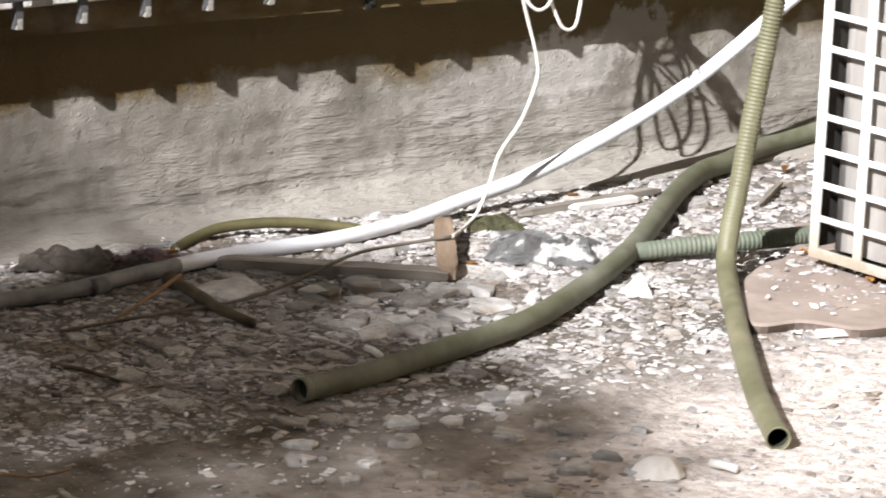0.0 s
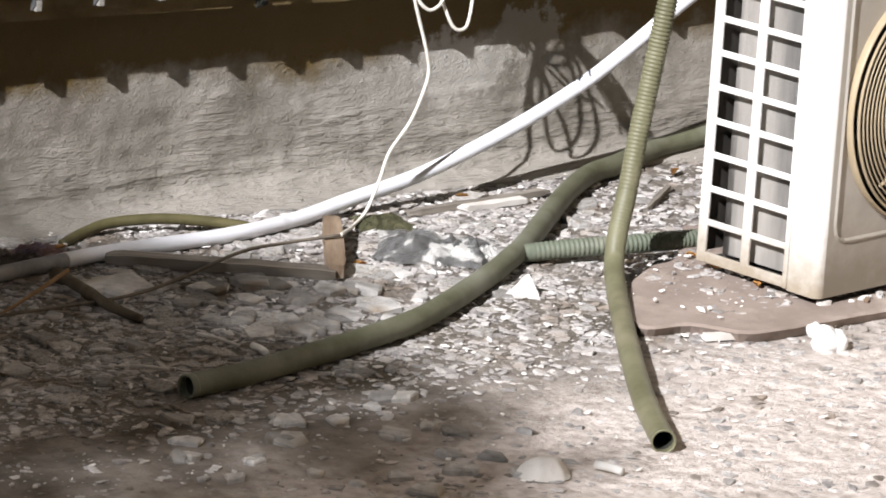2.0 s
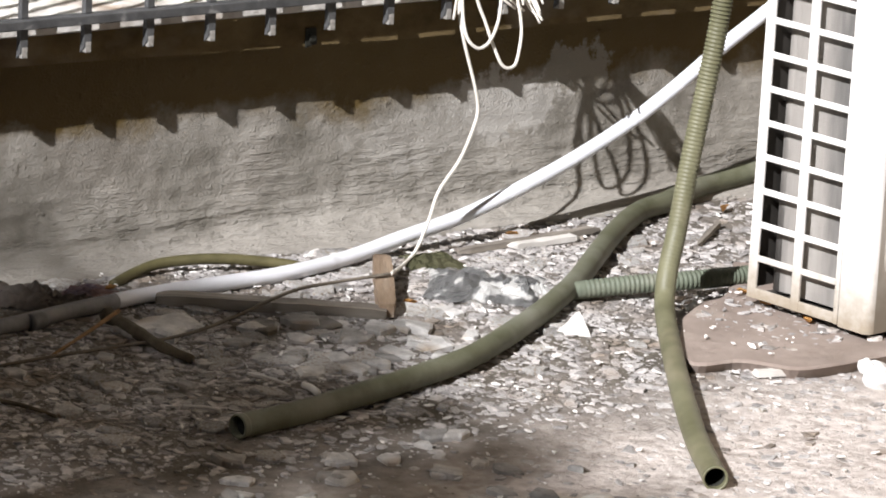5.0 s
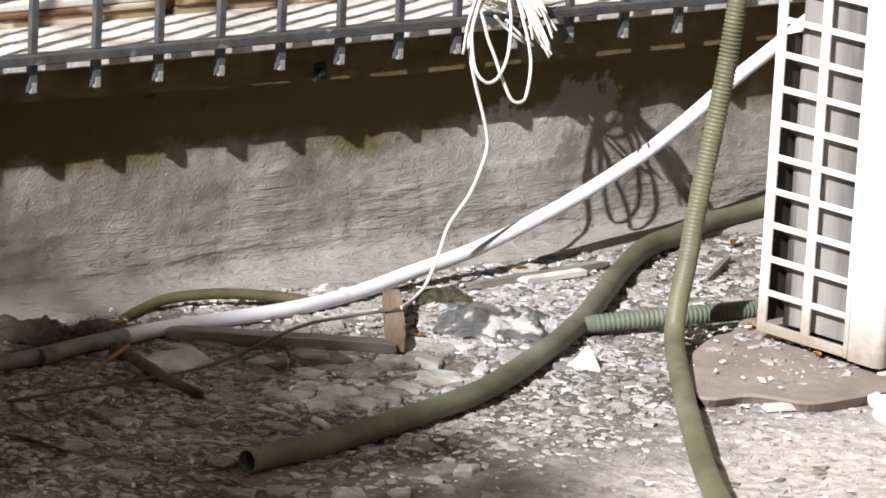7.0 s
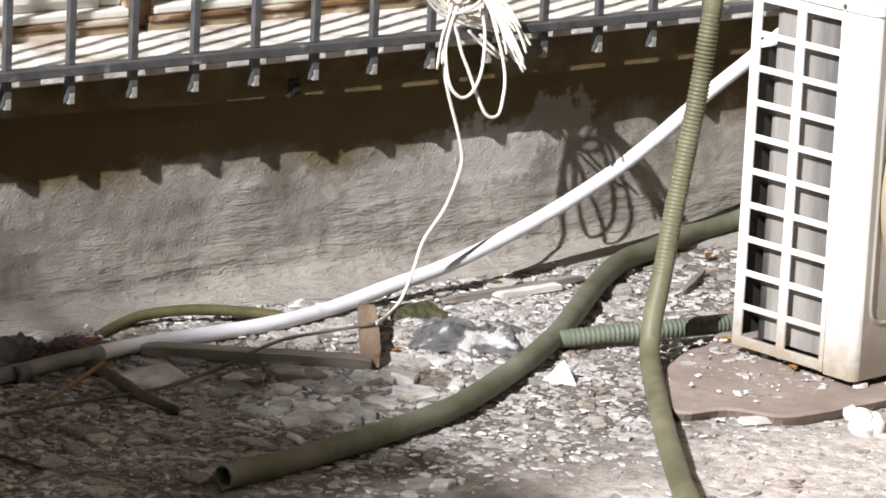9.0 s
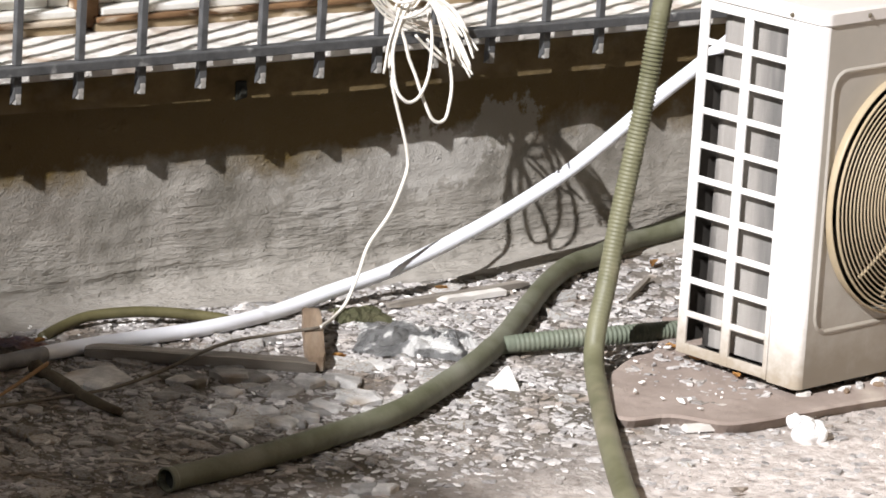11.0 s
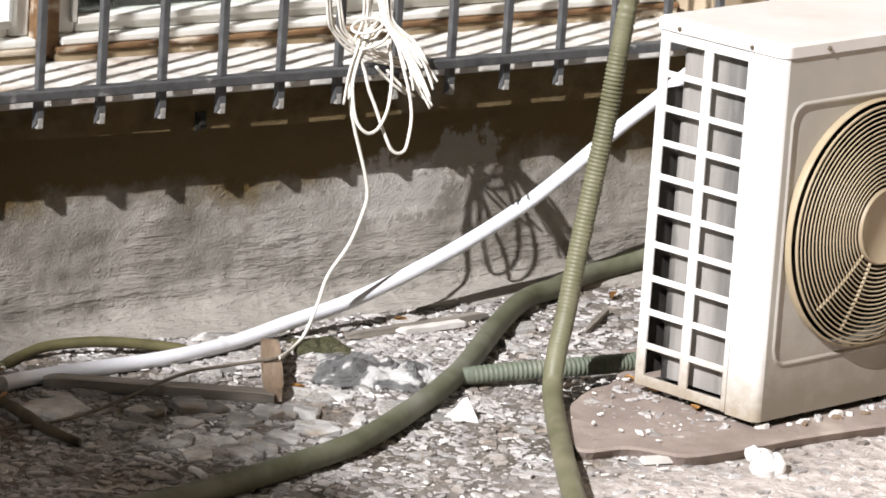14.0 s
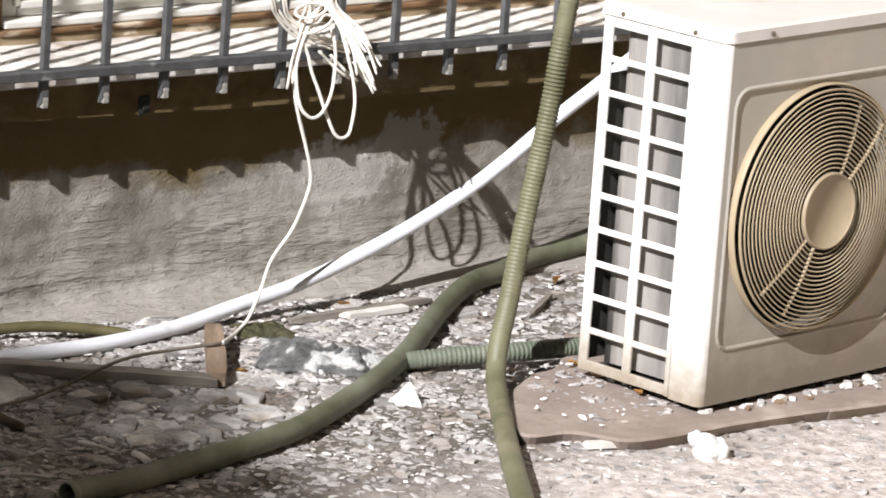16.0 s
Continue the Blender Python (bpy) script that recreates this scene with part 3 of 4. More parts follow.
box(bx - 0.010, bx + 0.010, LEDGE - 0.0022, LEDGE - 0.0002, bz - 0.010, bz + 0.018, 0.0015, bm=b)
box(bx - 0.004, bx + 0.009, LEDGE - 0.0050, LEDGE - 0.0025, bz - 0.004, bz + 0.009, 0.002, bm=b)
for v in b.verts:
    v.co += Vector((0.003 * noise.noise(v.co * 90), 0, 0.004 * noise.noise(v.co * 70 + Vector((4, 0, 0)))))
tagged(part("black_mark", b, M_NEARBLACK), "small near-black raised mark on the ledge", "bracket")

# ---- pipes and hoses ----
tube_pts = [(-1.474, 0.566, 0.014), (-1.174, 0.596, 0.014), (-1.064, 0.599, 0.014), (-0.924, 0.634, 0.014), (-0.768, 0.663, 0.014), (-0.566, 0.676, 0.014), (-0.424, 0.711, 0.014), (-0.307, 0.736, 0.027), (-0.16, 0.755, 0.05), (0.005, 0.768, 0.099), (0.135, 0.772, 0.154), (0.214, 0.765, 0.204), (0.303, 0.745, 0.278), (0.378, 0.73, 0.334), (0.565, 0.69, 0.478)]
pipe = tagged(part("drain_pipe", tube(tube_pts, 0.0114, 0.012, 18), M_PIPE, smooth=True), "white plastic drain pipe lying along the wall foot", "pipe")
# slightly wider grey tube over the left stretch of the pipe
part("grey_stretch", tube([(-1.474, 0.566, 0.014), (-1.174, 0.596, 0.014), (-1.064, 0.599, 0.014), (-0.924, 0.634, 0.014), (-0.854, 0.647, 0.014)], 0.0119, 0.012, 18), M_GREYPIPE, pipe, "darker grey stretch at the left end of the pipe", smooth=True)
part("tape", tube([(-1.022, 0.6, 0.014), (-1.009, 0.603, 0.014), (-0.996, 0.606, 0.014)], 0.0126, 0.004, 18), M_TAPE, pipe, "dark tape wound round the pipe", smooth=True)

HOSE = [(-1.02, 0.045, 0.019), (-0.918, 0.063, 0.019), (-0.791, 0.1, 0.019), (-0.659, 0.144, 0.019), (-0.534, 0.197, 0.019), (-0.351, 0.317, 0.019), (-0.25, 0.393, 0.019), (-0.163, 0.466, 0.019), (-0.052, 0.571, 0.019), (0.058, 0.672, 0.019), (0.16, 0.751, 0.019), (0.237, 0.784, 0.019), (0.305, 0.818, 0.021), (0.365, 0.841, 0.022), (0.42, 0.848, 0.027), (0.48, 0.848, 0.036), (0.62, 0.848, 0.06)]
hose = tagged(part("thick_hose", tube(HOSE, 0.0166, 0.006, 22, wall=0.0022, wobble=0.03), M_HOSE, smooth=True), "thick olive green hose with an open end on the ground", "hose")


def mouth(points, radius, parent, label):
    """The cut lip at the open end of a hose."""
    p, q = Vector(points[0]), Vector(points[1])
    d = (q - p).normalized()
    part("mouth", tube([p - d * 0.0015, p + d * 0.004, p + d * 0.009], radius + 0.0004, 0.002, 20, wall=0.0026), parent.data.materials[0], parent, label, smooth=True)
    part("inner_wall", tube([p + d * 0.010, p + d * 0.05, p + d * 0.12], radius - 0.0024, 0.02, 16, wall=0.0006), M_NEARBLACK, parent, "inside of the hose, its shade put in as near-black", smooth=True)


mouth(HOSE, 0.0166, hose, "scuffed cut end")
rib = tagged(part("hanging_hose", tube([(-0.566, -0.398, 0.016), (-0.48, -0.242, 0.016), (-0.358, -0.045, 0.017), (-0.246, 0.129, 0.022), (-0.172, 0.242, 0.034), (-0.148, 0.272, 0.075), (-0.12, 0.292, 0.135), (-0.093, 0.307, 0.231), (-0.071, 0.312, 0.329), (-0.054, 0.312, 0.429), (-0.031, 0.312, 0.597), (0.089, 0.312, 1.401)], 0.0166, 0.004, 18, wall=0.0024, taper=0.76, rib=0.0014, pitch=0.0061, ribs=(0.36, 1.0)), M_RIBBED, smooth=True), "yellow-green ribbed drain hose hanging down to the ground", "hose")
mouth([(-0.566, -0.398, 0.016), (-0.48, -0.242, 0.016), (-0.358, -0.045, 0.017), (-0.246, 0.129, 0.022), (-0.172, 0.242, 0.034), (-0.148, 0.272, 0.075), (-0.12, 0.292, 0.135), (-0.093, 0.307, 0.231), (-0.071, 0.312, 0.329), (-0.054, 0.312, 0.429), (-0.031, 0.312, 0.597), (0.089, 0.312, 1.401)], 0.0166, rib, "cut open end")
rib2 = tagged(part("ribbed_hose", tube([(-0.226, 0.418, 0.016), (-0.196, 0.408, 0.02), (-0.132, 0.386, 0.026), (-0.046, 0.362, 0.029), (0.054, 0.354, 0.028), (0.142, 0.355, 0.024), (0.263, 0.343, 0.024)], 0.0138, 0.004, 18, wall=0.003, rib=0.0012, pitch=0.0075), M_GREENRIB, smooth=True), "short green ribbed hose under the thick hose", "hose")
tagged(part("thin_hose", tube([(-0.798, 0.749, 0.006), (-0.751, 0.772, 0.012), (-0.699, 0.78, 0.02), (-0.631, 0.763, 0.024), (-0.566, 0.741, 0.02), (-0.504, 0.712, 0.012), (-0.49, 0.685, 0.006)], 0.0082, 0.006, 12), M_YELLOW, smooth=True), "mossy yellow-green thin hose arching over rubble", "hose")

# ---- cable coil on the railing ----
coil = tagged(new("cable_coil"), "tangled coil of white cable hung over the railing", "cable")
rng = random.Random(5)
CX, CY, CZ = (-0.177, 0.735, 0.418)
def strands(guide_a, guide_b, count, radius, jitter):
    """Cables that fan out between two guide lines."""
    for k in range(count):
        e = (k + rng.uniform(-0.3, 0.3)) / max(1, count - 1)
        cut = rng.choice((0, 0, 1)) if len(guide_a) > 5 else 0
        line = []
        for i, (p, q) in enumerate(zip(guide_a, guide_b)):
            w = jitter * (0.4 + 0.6 * math.sin(2.1 * i + k))
            line.append(Vector(p).lerp(Vector(q), e) + Vector((rng.uniform(-w, w), rng.uniform(-0.004, 0.004), rng.uniform(-w, w))))
        part("strand", tube(line[:len(line) - cut], radius, 0.006, 8), M_WIRE, coil, smooth=True)

strands([(-0.181, 0.745, 0.569), (-0.17, 0.745, 0.516), (-0.17, 0.727, 0.486), (-0.155, 0.71, 0.453), (-0.149, 0.692, 0.421), (-0.149, 0.675, 0.386)],
        [(-0.145, 0.745, 0.567), (-0.148, 0.745, 0.515), (-0.152, 0.723, 0.485), (-0.127, 0.7, 0.455), (-0.115, 0.678, 0.426), (-0.11, 0.655, 0.408)], 9, 0.0019, 0.003)
strands([(-0.189, 0.742, 0.57), (-0.168, 0.742, 0.516), (-0.17, 0.721, 0.487), (-0.151, 0.701, 0.45), (-0.136, 0.681, 0.405), (-0.12, 0.66, 0.363)],
        [(-0.163, 0.742, 0.568), (-0.158, 0.742, 0.516), (-0.164, 0.716, 0.486), (-0.146, 0.691, 0.457), (-0.136, 0.665, 0.431), (-0.133, 0.64, 0.398)], 6, 0.0019, 0.003)
strands([(-0.171, 0.74, 0.484), (-0.2, 0.737, 0.463), (-0.215, 0.734, 0.443), (-0.227, 0.731, 0.41), (-0.233, 0.728, 0.362)],
        [(-0.168, 0.735, 0.475), (-0.186, 0.733, 0.455), (-0.201, 0.73, 0.434), (-0.217, 0.728, 0.403), (-0.225, 0.725, 0.376)], 4, 0.0020, 0.001)
strands([(-0.249, 0.775, 0.541), (-0.241, 0.775, 0.489), (-0.227, 0.775, 0.464), (-0.198, 0.775, 0.436), (-0.154, 0.775, 0.413), (-0.101, 0.775, 0.402)],
        [(-0.221, 0.775, 0.539), (-0.211, 0.775, 0.487), (-0.197, 0.775, 0.46), (-0.168, 0.775, 0.439), (-0.135, 0.775, 0.427), (-0.102, 0.775, 0.416)], 5, 0.0019, 0.003)
strands([(-0.174, 0.775, 0.536), (-0.175, 0.775, 0.484), (-0.181, 0.775, 0.462), (-0.182, 0.775, 0.446), (-0.166, 0.775, 0.43), (-0.142, 0.775, 0.421)],
        [(-0.157, 0.775, 0.535), (-0.158, 0.775, 0.483), (-0.159, 0.775, 0.457), (-0.151, 0.775, 0.434), (-0.134, 0.775, 0.424), (-0.115, 0.775, 0.428)], 4, 0.0019, 0.003)
strands([(-0.175, 0.742, 0.417), (-0.156, 0.74, 0.399), (-0.136, 0.737, 0.383), (-0.115, 0.735, 0.37)],
        [(-0.113, 0.742, 0.396), (-0.098, 0.738, 0.379), (-0.088, 0.734, 0.366), (-0.08, 0.73, 0.358)], 3, 0.0023, 0.001)
part("hanging_loop", tube([(-0.184, 0.738, 0.473), (-0.205, 0.73, 0.443), (-0.224, 0.719, 0.405), (-0.228, 0.712, 0.379), (-0.228, 0.704, 0.353), (-0.223, 0.699, 0.336), (-0.214, 0.697, 0.327), (-0.205, 0.696, 0.323), (-0.191, 0.697, 0.327), (-0.176, 0.701, 0.342), (-0.163, 0.708, 0.366), (-0.154, 0.718, 0.4), (-0.152, 0.725, 0.428), (-0.155, 0.732, 0.45)], 0.0027, 0.006, 8), M_WIRE, coil, smooth=True)
part("hanging_loop", tube([(-0.208, 0.73, 0.435), (-0.2, 0.725, 0.413), (-0.195, 0.719, 0.387), (-0.185, 0.713, 0.36), (-0.177, 0.707, 0.334), (-0.169, 0.701, 0.311), (-0.161, 0.698, 0.295), (-0.151, 0.696, 0.288), (-0.137, 0.697, 0.291), (-0.128, 0.701, 0.309), (-0.12, 0.708, 0.341), (-0.121, 0.716, 0.375), (-0.127, 0.723, 0.405), (-0.134, 0.731, 0.437), (-0.144, 0.738, 0.468)], 0.0027, 0.006, 8), M_WIRE, coil, smooth=True)
tail = part("tail", tube([(-0.184, 0.738, 0.475), (-0.203, 0.737, 0.44), (-0.214, 0.735, 0.404), (-0.216, 0.734, 0.365), (-0.209, 0.732, 0.33), (-0.199, 0.731, 0.298), (-0.19, 0.729, 0.269), (-0.182, 0.728, 0.241), (-0.18, 0.726, 0.216), (-0.195, 0.716, 0.19), (-0.218, 0.712, 0.148), (-0.256, 0.708, 0.104), (-0.274, 0.704, 0.063), (-0.296, 0.7, 0.021), (-0.338, 0.67, 0.009), (-0.438, 0.559, 0.032)], 0.0028, 0.006, 8), M_WIRE, coil, smooth=True)
for k in range(2):         # turns that tie the bunch
    o_ = Vector((-0.016 + 0.012 * k, 0.0, 0.062 - 0.022 * k))
    part("binding", tube([Vector((CX, CY, CZ)) + o_ + Vector((0.026 * math.cos(a), 0.016 * math.sin(a), 0.006 * math.sin(a + k) + 0.006 * math.cos(a))) for a in (0.7 * k + 2 * math.pi * i / 10 for i in range(12))], 0.0024, 0.006, 8), M_WIRE, coil, smooth=True)
tagged(part("ground_cord", tube([(-0.445, 0.55, 0.035), (-0.533, 0.56, 0.03), (-0.63, 0.531, 0.034), (-0.734, 0.516, 0.012), (-0.845, 0.472, 0.01), (-0.954, 0.459, 0.01), (-1.066, 0.454, 0.01), (-1.157, 0.449, 0.008)], 0.0028, 0.01, 6), M_CORD, smooth=True), "thin dusty cord trailing over the rubble", "cord")

# ---- outdoor air-conditioning unit ----
AZ = 0.028
ac = tagged(new("outdoor_unit"), "white outdoor air conditioning unit with a round fan guard", "air conditioner")
ac.matrix_basis = Matrix.Translation((0.019, 0.012, 0)) @ Matrix.Rotation(0.159, 4, "Z")
W_, D_, H_ = 0.78, 0.239, 0.535
SPLIT = 0.058
# front panel with a rounded corner, an embossed field and a round opening
FX, FZ, FR = (0.217, 0.302, 0.1855)
def front_outline():
    pts = []
    r = 0.013
    pts += [(0.0, SPLIT), (0.0, r)]
    pts += [(r - r * math.cos(a), r - r * math.sin(a)) for a in (math.pi / 2 * i / 6 for i in range(1, 7))]
    return pts
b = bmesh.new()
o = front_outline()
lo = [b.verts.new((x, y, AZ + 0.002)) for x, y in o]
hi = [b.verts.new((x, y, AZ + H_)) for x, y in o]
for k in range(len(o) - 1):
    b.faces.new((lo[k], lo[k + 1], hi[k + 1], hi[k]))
# front enamel given the grille's brighter white, so the corner looks sunlit
o_ = part("corner_panel", b, M_GRILLE_LITCORNER, ac, smooth=True)
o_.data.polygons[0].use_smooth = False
b = bmesh.new()
N = 144
def ringv(r, y):
    return [b.verts.new((FX + r * math.sin(2 * math.pi * k / N), y, FZ + r * math.cos(2 * math.pi * k / N))) for k in range(N)]
# square field round the opening, in steps outwards: opening, field, embossed edge, panel
fx0, fx1, fz0, fz1 = (0.024, 0.425, 0.106, 0.498)
def rect(x0, x1, z0, z1, y, r):
    """A rounded rectangle's points in the order of the circle's."""
    out = []
    for k in range(N):
        a = 2 * math.pi * k / N
        dx, dz = math.sin(a), math.cos(a)
        cx, cz, hx, hz = (x0 + x1) / 2, (z0 + z1) / 2, (x1 - x0) / 2, (z1 - z0) / 2
        s = 1 / max(abs(dx) / hx, abs(dz) / hz)
        px, pz = dx * s, dz * s
        ex, ez = abs(px) - (hx - r), abs(pz) - (hz - r)
        if ex > 0 and ez > 0:
            m = math.hypot(ex, ez)
            px = math.copysign(hx - r + ex / m * r, px)
            pz = math.copysign(hz - r + ez / m * r, pz)
        out.append(b.verts.new((cx + px, y, cz + pz)))
    return out
rows = [ringv(FR * 0.975, 0.03), ringv(FR * 0.985, 0.0016), rect(fx0 + 0.008, fx1 - 0.008, fz0 + 0.008, fz1 - 0.008, 0.0016, 0.022), rect(fx0 + 0.005, fx1 - 0.005, fz0 + 0.005, fz1 - 0.005, -0.0022, 0.026), rect(fx0 + 0.003, fx1 - 0.003, fz0 + 0.003, fz1 - 0.003, -0.0022, 0.028), rect(fx0, fx1, fz0, fz1, 0.0, 0.03)]
outer = [b.verts.new((x, 0.0, z)) for x, z in ((0.013, AZ + 0.002), (W_, AZ + 0.002), (W_, AZ + H_), (0.013, AZ + H_))]
for u, v in zip(rows, rows[1:]):
    for k in range(N):
        b.faces.new((u[k], u[(k + 1) % N], v[(k + 1) % N], v[k]))
rim_edges = [b.edges.get((rows[-1][k], rows[-1][(k + 1) % N])) for k in range(N)]
rim_edges += [b.edges.new((outer[k], outer[(k + 1) % 4])) for k in range(4)]
bmesh.ops.triangle_fill(b, use_beauty=True, edges=rim_edges)
bmesh.ops.recalc_face_normals(b, faces=b.faces[:])
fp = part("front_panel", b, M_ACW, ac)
b = bmesh.new()
pts = [(-0.003, D_ + 0.002), (-0.003, 0.014)] + [(0.014 - 0.017 * math.cos(a), 0.014 - 0.017 * math.sin(a)) for a in (math.pi / 2 * i / 6 for i in range(1, 7))] + [(W_ + 0.003, -0.003), (W_ + 0.003, D_ + 0.002)]
lo = [b.verts.new((x, y, AZ + H_ + 0.001)) for x, y in pts]
hi = [b.verts.new((x, y, AZ + H_ + 0.017)) for x, y in pts]
cap = [b.verts.new((x + (0.39 - x) * 0.012, y + (0.12 - y) * 0.04, AZ + H_ + 0.0215)) for x, y in pts]
for u, v in ((lo, hi), (hi, cap)):
    for k in range(len(pts)):
        b.faces.new((u[k], u[(k + 1) % len(pts)], v[(k + 1) % len(pts)], v[k]))
b.faces.new(cap)
b.faces.new(lo[::-1])
lid = part("lid", b, M_LID, ac, "dusty sheet metal lid with a lipped edge")
for sx, sy in ((0.05, -0.0045), (0.35, -0.0045), (0.7, -0.0045)):
    bb = bmesh.new()
    bmesh.ops.create_uvsphere(bb, u_segments=10, v_segments=6, radius=0.0036)
    part("screw", bb, M_BARK, lid, smooth=True).location = (sx + 0.04, sy + 0.001, AZ + H_ + 0.009)
for sy in (0.06, 0.2):
    bb = bmesh.new()
    bmesh.ops.create_uvsphere(bb, u_segments=10, v_segments=6, radius=0.0034)
    part("screw", bb, M_BARK, lid, smooth=True).location = (-0.004, sy, AZ + H_ + 0.007)
# side grille: uprights and ten rows of bars
g = part("side_grille", box(0.0, 0.0055, SPLIT + 0.002, 0.069, AZ + 0.003, AZ + H_, 0.002, 2), M_GRILLE_LITCORNER, ac)
gy0, gy1, gy2, gy3 = 0.069, 0.1365, 0.153, 0.2215
for y0, y1 in ((gy1, gy2), (gy3, D_)):
    part("upright", box(0.0, 0.0055, y0, y1, AZ + 0.0035, AZ + H_ - 0.0005, 0.002, 2), M_GRILLE_LITCORNER, g)
gz0, gz1, rows_n = 0.047, 0.5555, 10
pitch = (gz1 - gz0) / rows_n
for y0, y1 in ((gy0 - 0.001, gy1 + 0.001), (gy2 - 0.001, gy3 + 0.001)):
    part("sill_strip", box(0.0006, 0.005, y0, y1, AZ + 0.004, gz0 + 0.001, 0.001, 1), M_GRILLE_LITCORNER, g)
    part("head_strip", box(0.0006, 0.005, y0, y1, gz1 - 0.0085, AZ + H_ - 0.001, 0.001, 1), M_GRILLE_LITCORNER, g)
    for k in range(1, rows_n):
        part("slat", box(0.0006, 0.005, y0, y1, gz0 + pitch * k - 0.0095, gz0 + pitch * k + 0.0, 0.0012, 1), M_GRILLE_LITCORNER, g)
# inside: fin block, round bend, dark body
part("fin_block", box(0.020, 0.042, SPLIT + 0.004, 0.193, AZ + 0.02, AZ + H_ - 0.01), M_FIN, ac, "grey aluminium fin block")
b = bmesh.new()
bmesh.ops.create_cone(b, cap_ends=True, segments=32, radius1=0.030, radius2=0.030, depth=H_ - 0.03)
o = part("fin_bend", b, M_FIN, ac, "grey rounded bend of the fin block", smooth=True)
o.location = (0.0502, 0.192, AZ + H_ / 2 + 0.003)
b = bmesh.new()
box(0.30, W_, 0.06, D_ - 0.01, AZ + 0.02, AZ + H_ - 0.01, bm=b)
box(0.085, 0.30, 0.19, 0.20, AZ + 0.02, AZ + H_ - 0.01, bm=b)
box(0.13, 0.14, 0.201, D_ - 0.012, AZ + 0.02, AZ + H_ - 0.01, bm=b)
part("inner_body", b, M_DARK, ac)
b = bmesh.new()
box(0.16, W_, D_ - 0.006, D_ - 0.001, AZ + 0.013, AZ + H_ - 0.001, bm=b)
back = part("back_panel", b, M_ACW, ac)
# added dark sheet: keeps the sunlit wall from showing through the side grille
part("back_coil", box(0.012, 0.159, D_ - 0.011, D_ - 0.004, AZ + 0.02, AZ + H_ - 0.088), M_DARK, ac, "plain dark coil panel at the back, added to hide the lit wall")
part("end_panel", box(W_ - 0.004, W_, 0.002, D_ - 0.007, AZ + 0.013, AZ + H_ - 0.001), M_ACW, ac)
# set back and dark: the shadow gap under the unit put into colour
part("base_pan", box(0.014, W_ - 0.006, 0.012, D_ - 0.012, AZ + 0.0, AZ + 0.0118, 0.004, 2), M_DARK, ac, "base pan, dark to hold the shadow gap")
for x in (0.12, 0.62):
    part("foot", box(x, x + 0.05, 0.012, D_ + 0.02, 0.018, AZ + 0.001, 0.002, 1), M_DARK, ac)
# fan guard
guard = part("fan_guard", bmesh.new(), M_CREAM, ac, "cream plastic fan guard of fine rings")
def hoop(r, y, w, d=None, mat=M_CREAM, name="ring", par=guard, seg=56, sides=6):
    bb = bmesh.new()
    vs = []
    for k in range(seg):
        a = 2 * math.pi * k / seg
        vs.append([bb.verts.new((FX + (r + w * math.cos(q)) * math.sin(a), y + (d or w) * math.sin(q), FZ + (r + w * math.cos(q)) * math.cos(a))) for q in (2 * math.pi * i / sides for i in range(sides))])
    for k in range(seg):
        for i in range(sides):
            bb.faces.new((vs[k][i], vs[k][(i + 1) % sides], vs[(k + 1) % seg][(i + 1) % sides], vs[(k + 1) % seg][i]))
    return part(name, bb, mat, par, smooth=True)
hoop(FR - 0.002, -0.0045, 0.0020, 0.0075, name="rim", seg=110, sides=10)
hoop(FR - 0.0085, -0.0165, 0.0018, 0.0028, name="rim", seg=110, sides=8)
R0, R1, NR = 0.0640, FR - 0.0075, 18
for k in range(NR):
    r = R0 + (R1 - R0) * k / (NR - 1)
    hoop(r, -0.029 + 0.011 * (k / (NR - 1)) ** 3, 0.00125)
b = bmesh.new()
prof2 = [(0.0, -0.0312), (0.0525, -0.0308), (0.0535, -0.0335), (0.055, -0.0345), (0.057, -0.0335), (0.058, -0.027)]
prev = None
for r, y in prof2:
    cur = [b.verts.new((FX + max(r, 0.0005) * math.sin(2 * math.pi * k / 40), y, FZ + max(r, 0.0005) * math.cos(2 * math.pi * k / 40))) for k in range(40)]
    if prev:
        for k in range(40):
            b.faces.new((prev[k], cur[k], cur[(k + 1) % 40], prev[(k + 1) % 40]))
    else:
        b.faces.new(cur)
    prev = cur
part("hub", b, M_HUB, guard, smooth=True)
for a in (-133, -156, 47, 24):
    a = radians(a)
    dx, dz = math.sin(a), math.cos(a)
    part("spoke", tube([(FX + dx * 0.054, -0.0275, FZ + dz * 0.054), (FX + dx * 0.11, -0.0265, FZ + dz * 0.11), (FX + dx * (FR - 0.02), -0.018, FZ + dz * (FR - 0.02))], 0.0026, 0.02, 6), M_CREAM, guard)
b = bmesh.new()
sh = []
for r_, y_ in ((FR * 0.972, 0.03), (FR * 0.965, 0.11), (0.01, 0.112)):
    sh.append([b.verts.new((FX + r_ * math.sin(2 * math.pi * k / 48), y_, FZ + r_ * math.cos(2 * math.pi * k / 48))) for k in range(48)])
for u, v in zip(sh, sh[1:]):
    for k in range(48):
        b.faces.new((u[k], u[(k + 1) % 48], v[(k + 1) % 48], v[k]))
# the shade behind the guard is painted near-black here
part("shroud", b, M_NEARBLACK, ac, smooth=True)
# fan behind the guard
fan = part("fan", bmesh.new(), M_FAN, ac, "dusty dark fan with three blades")
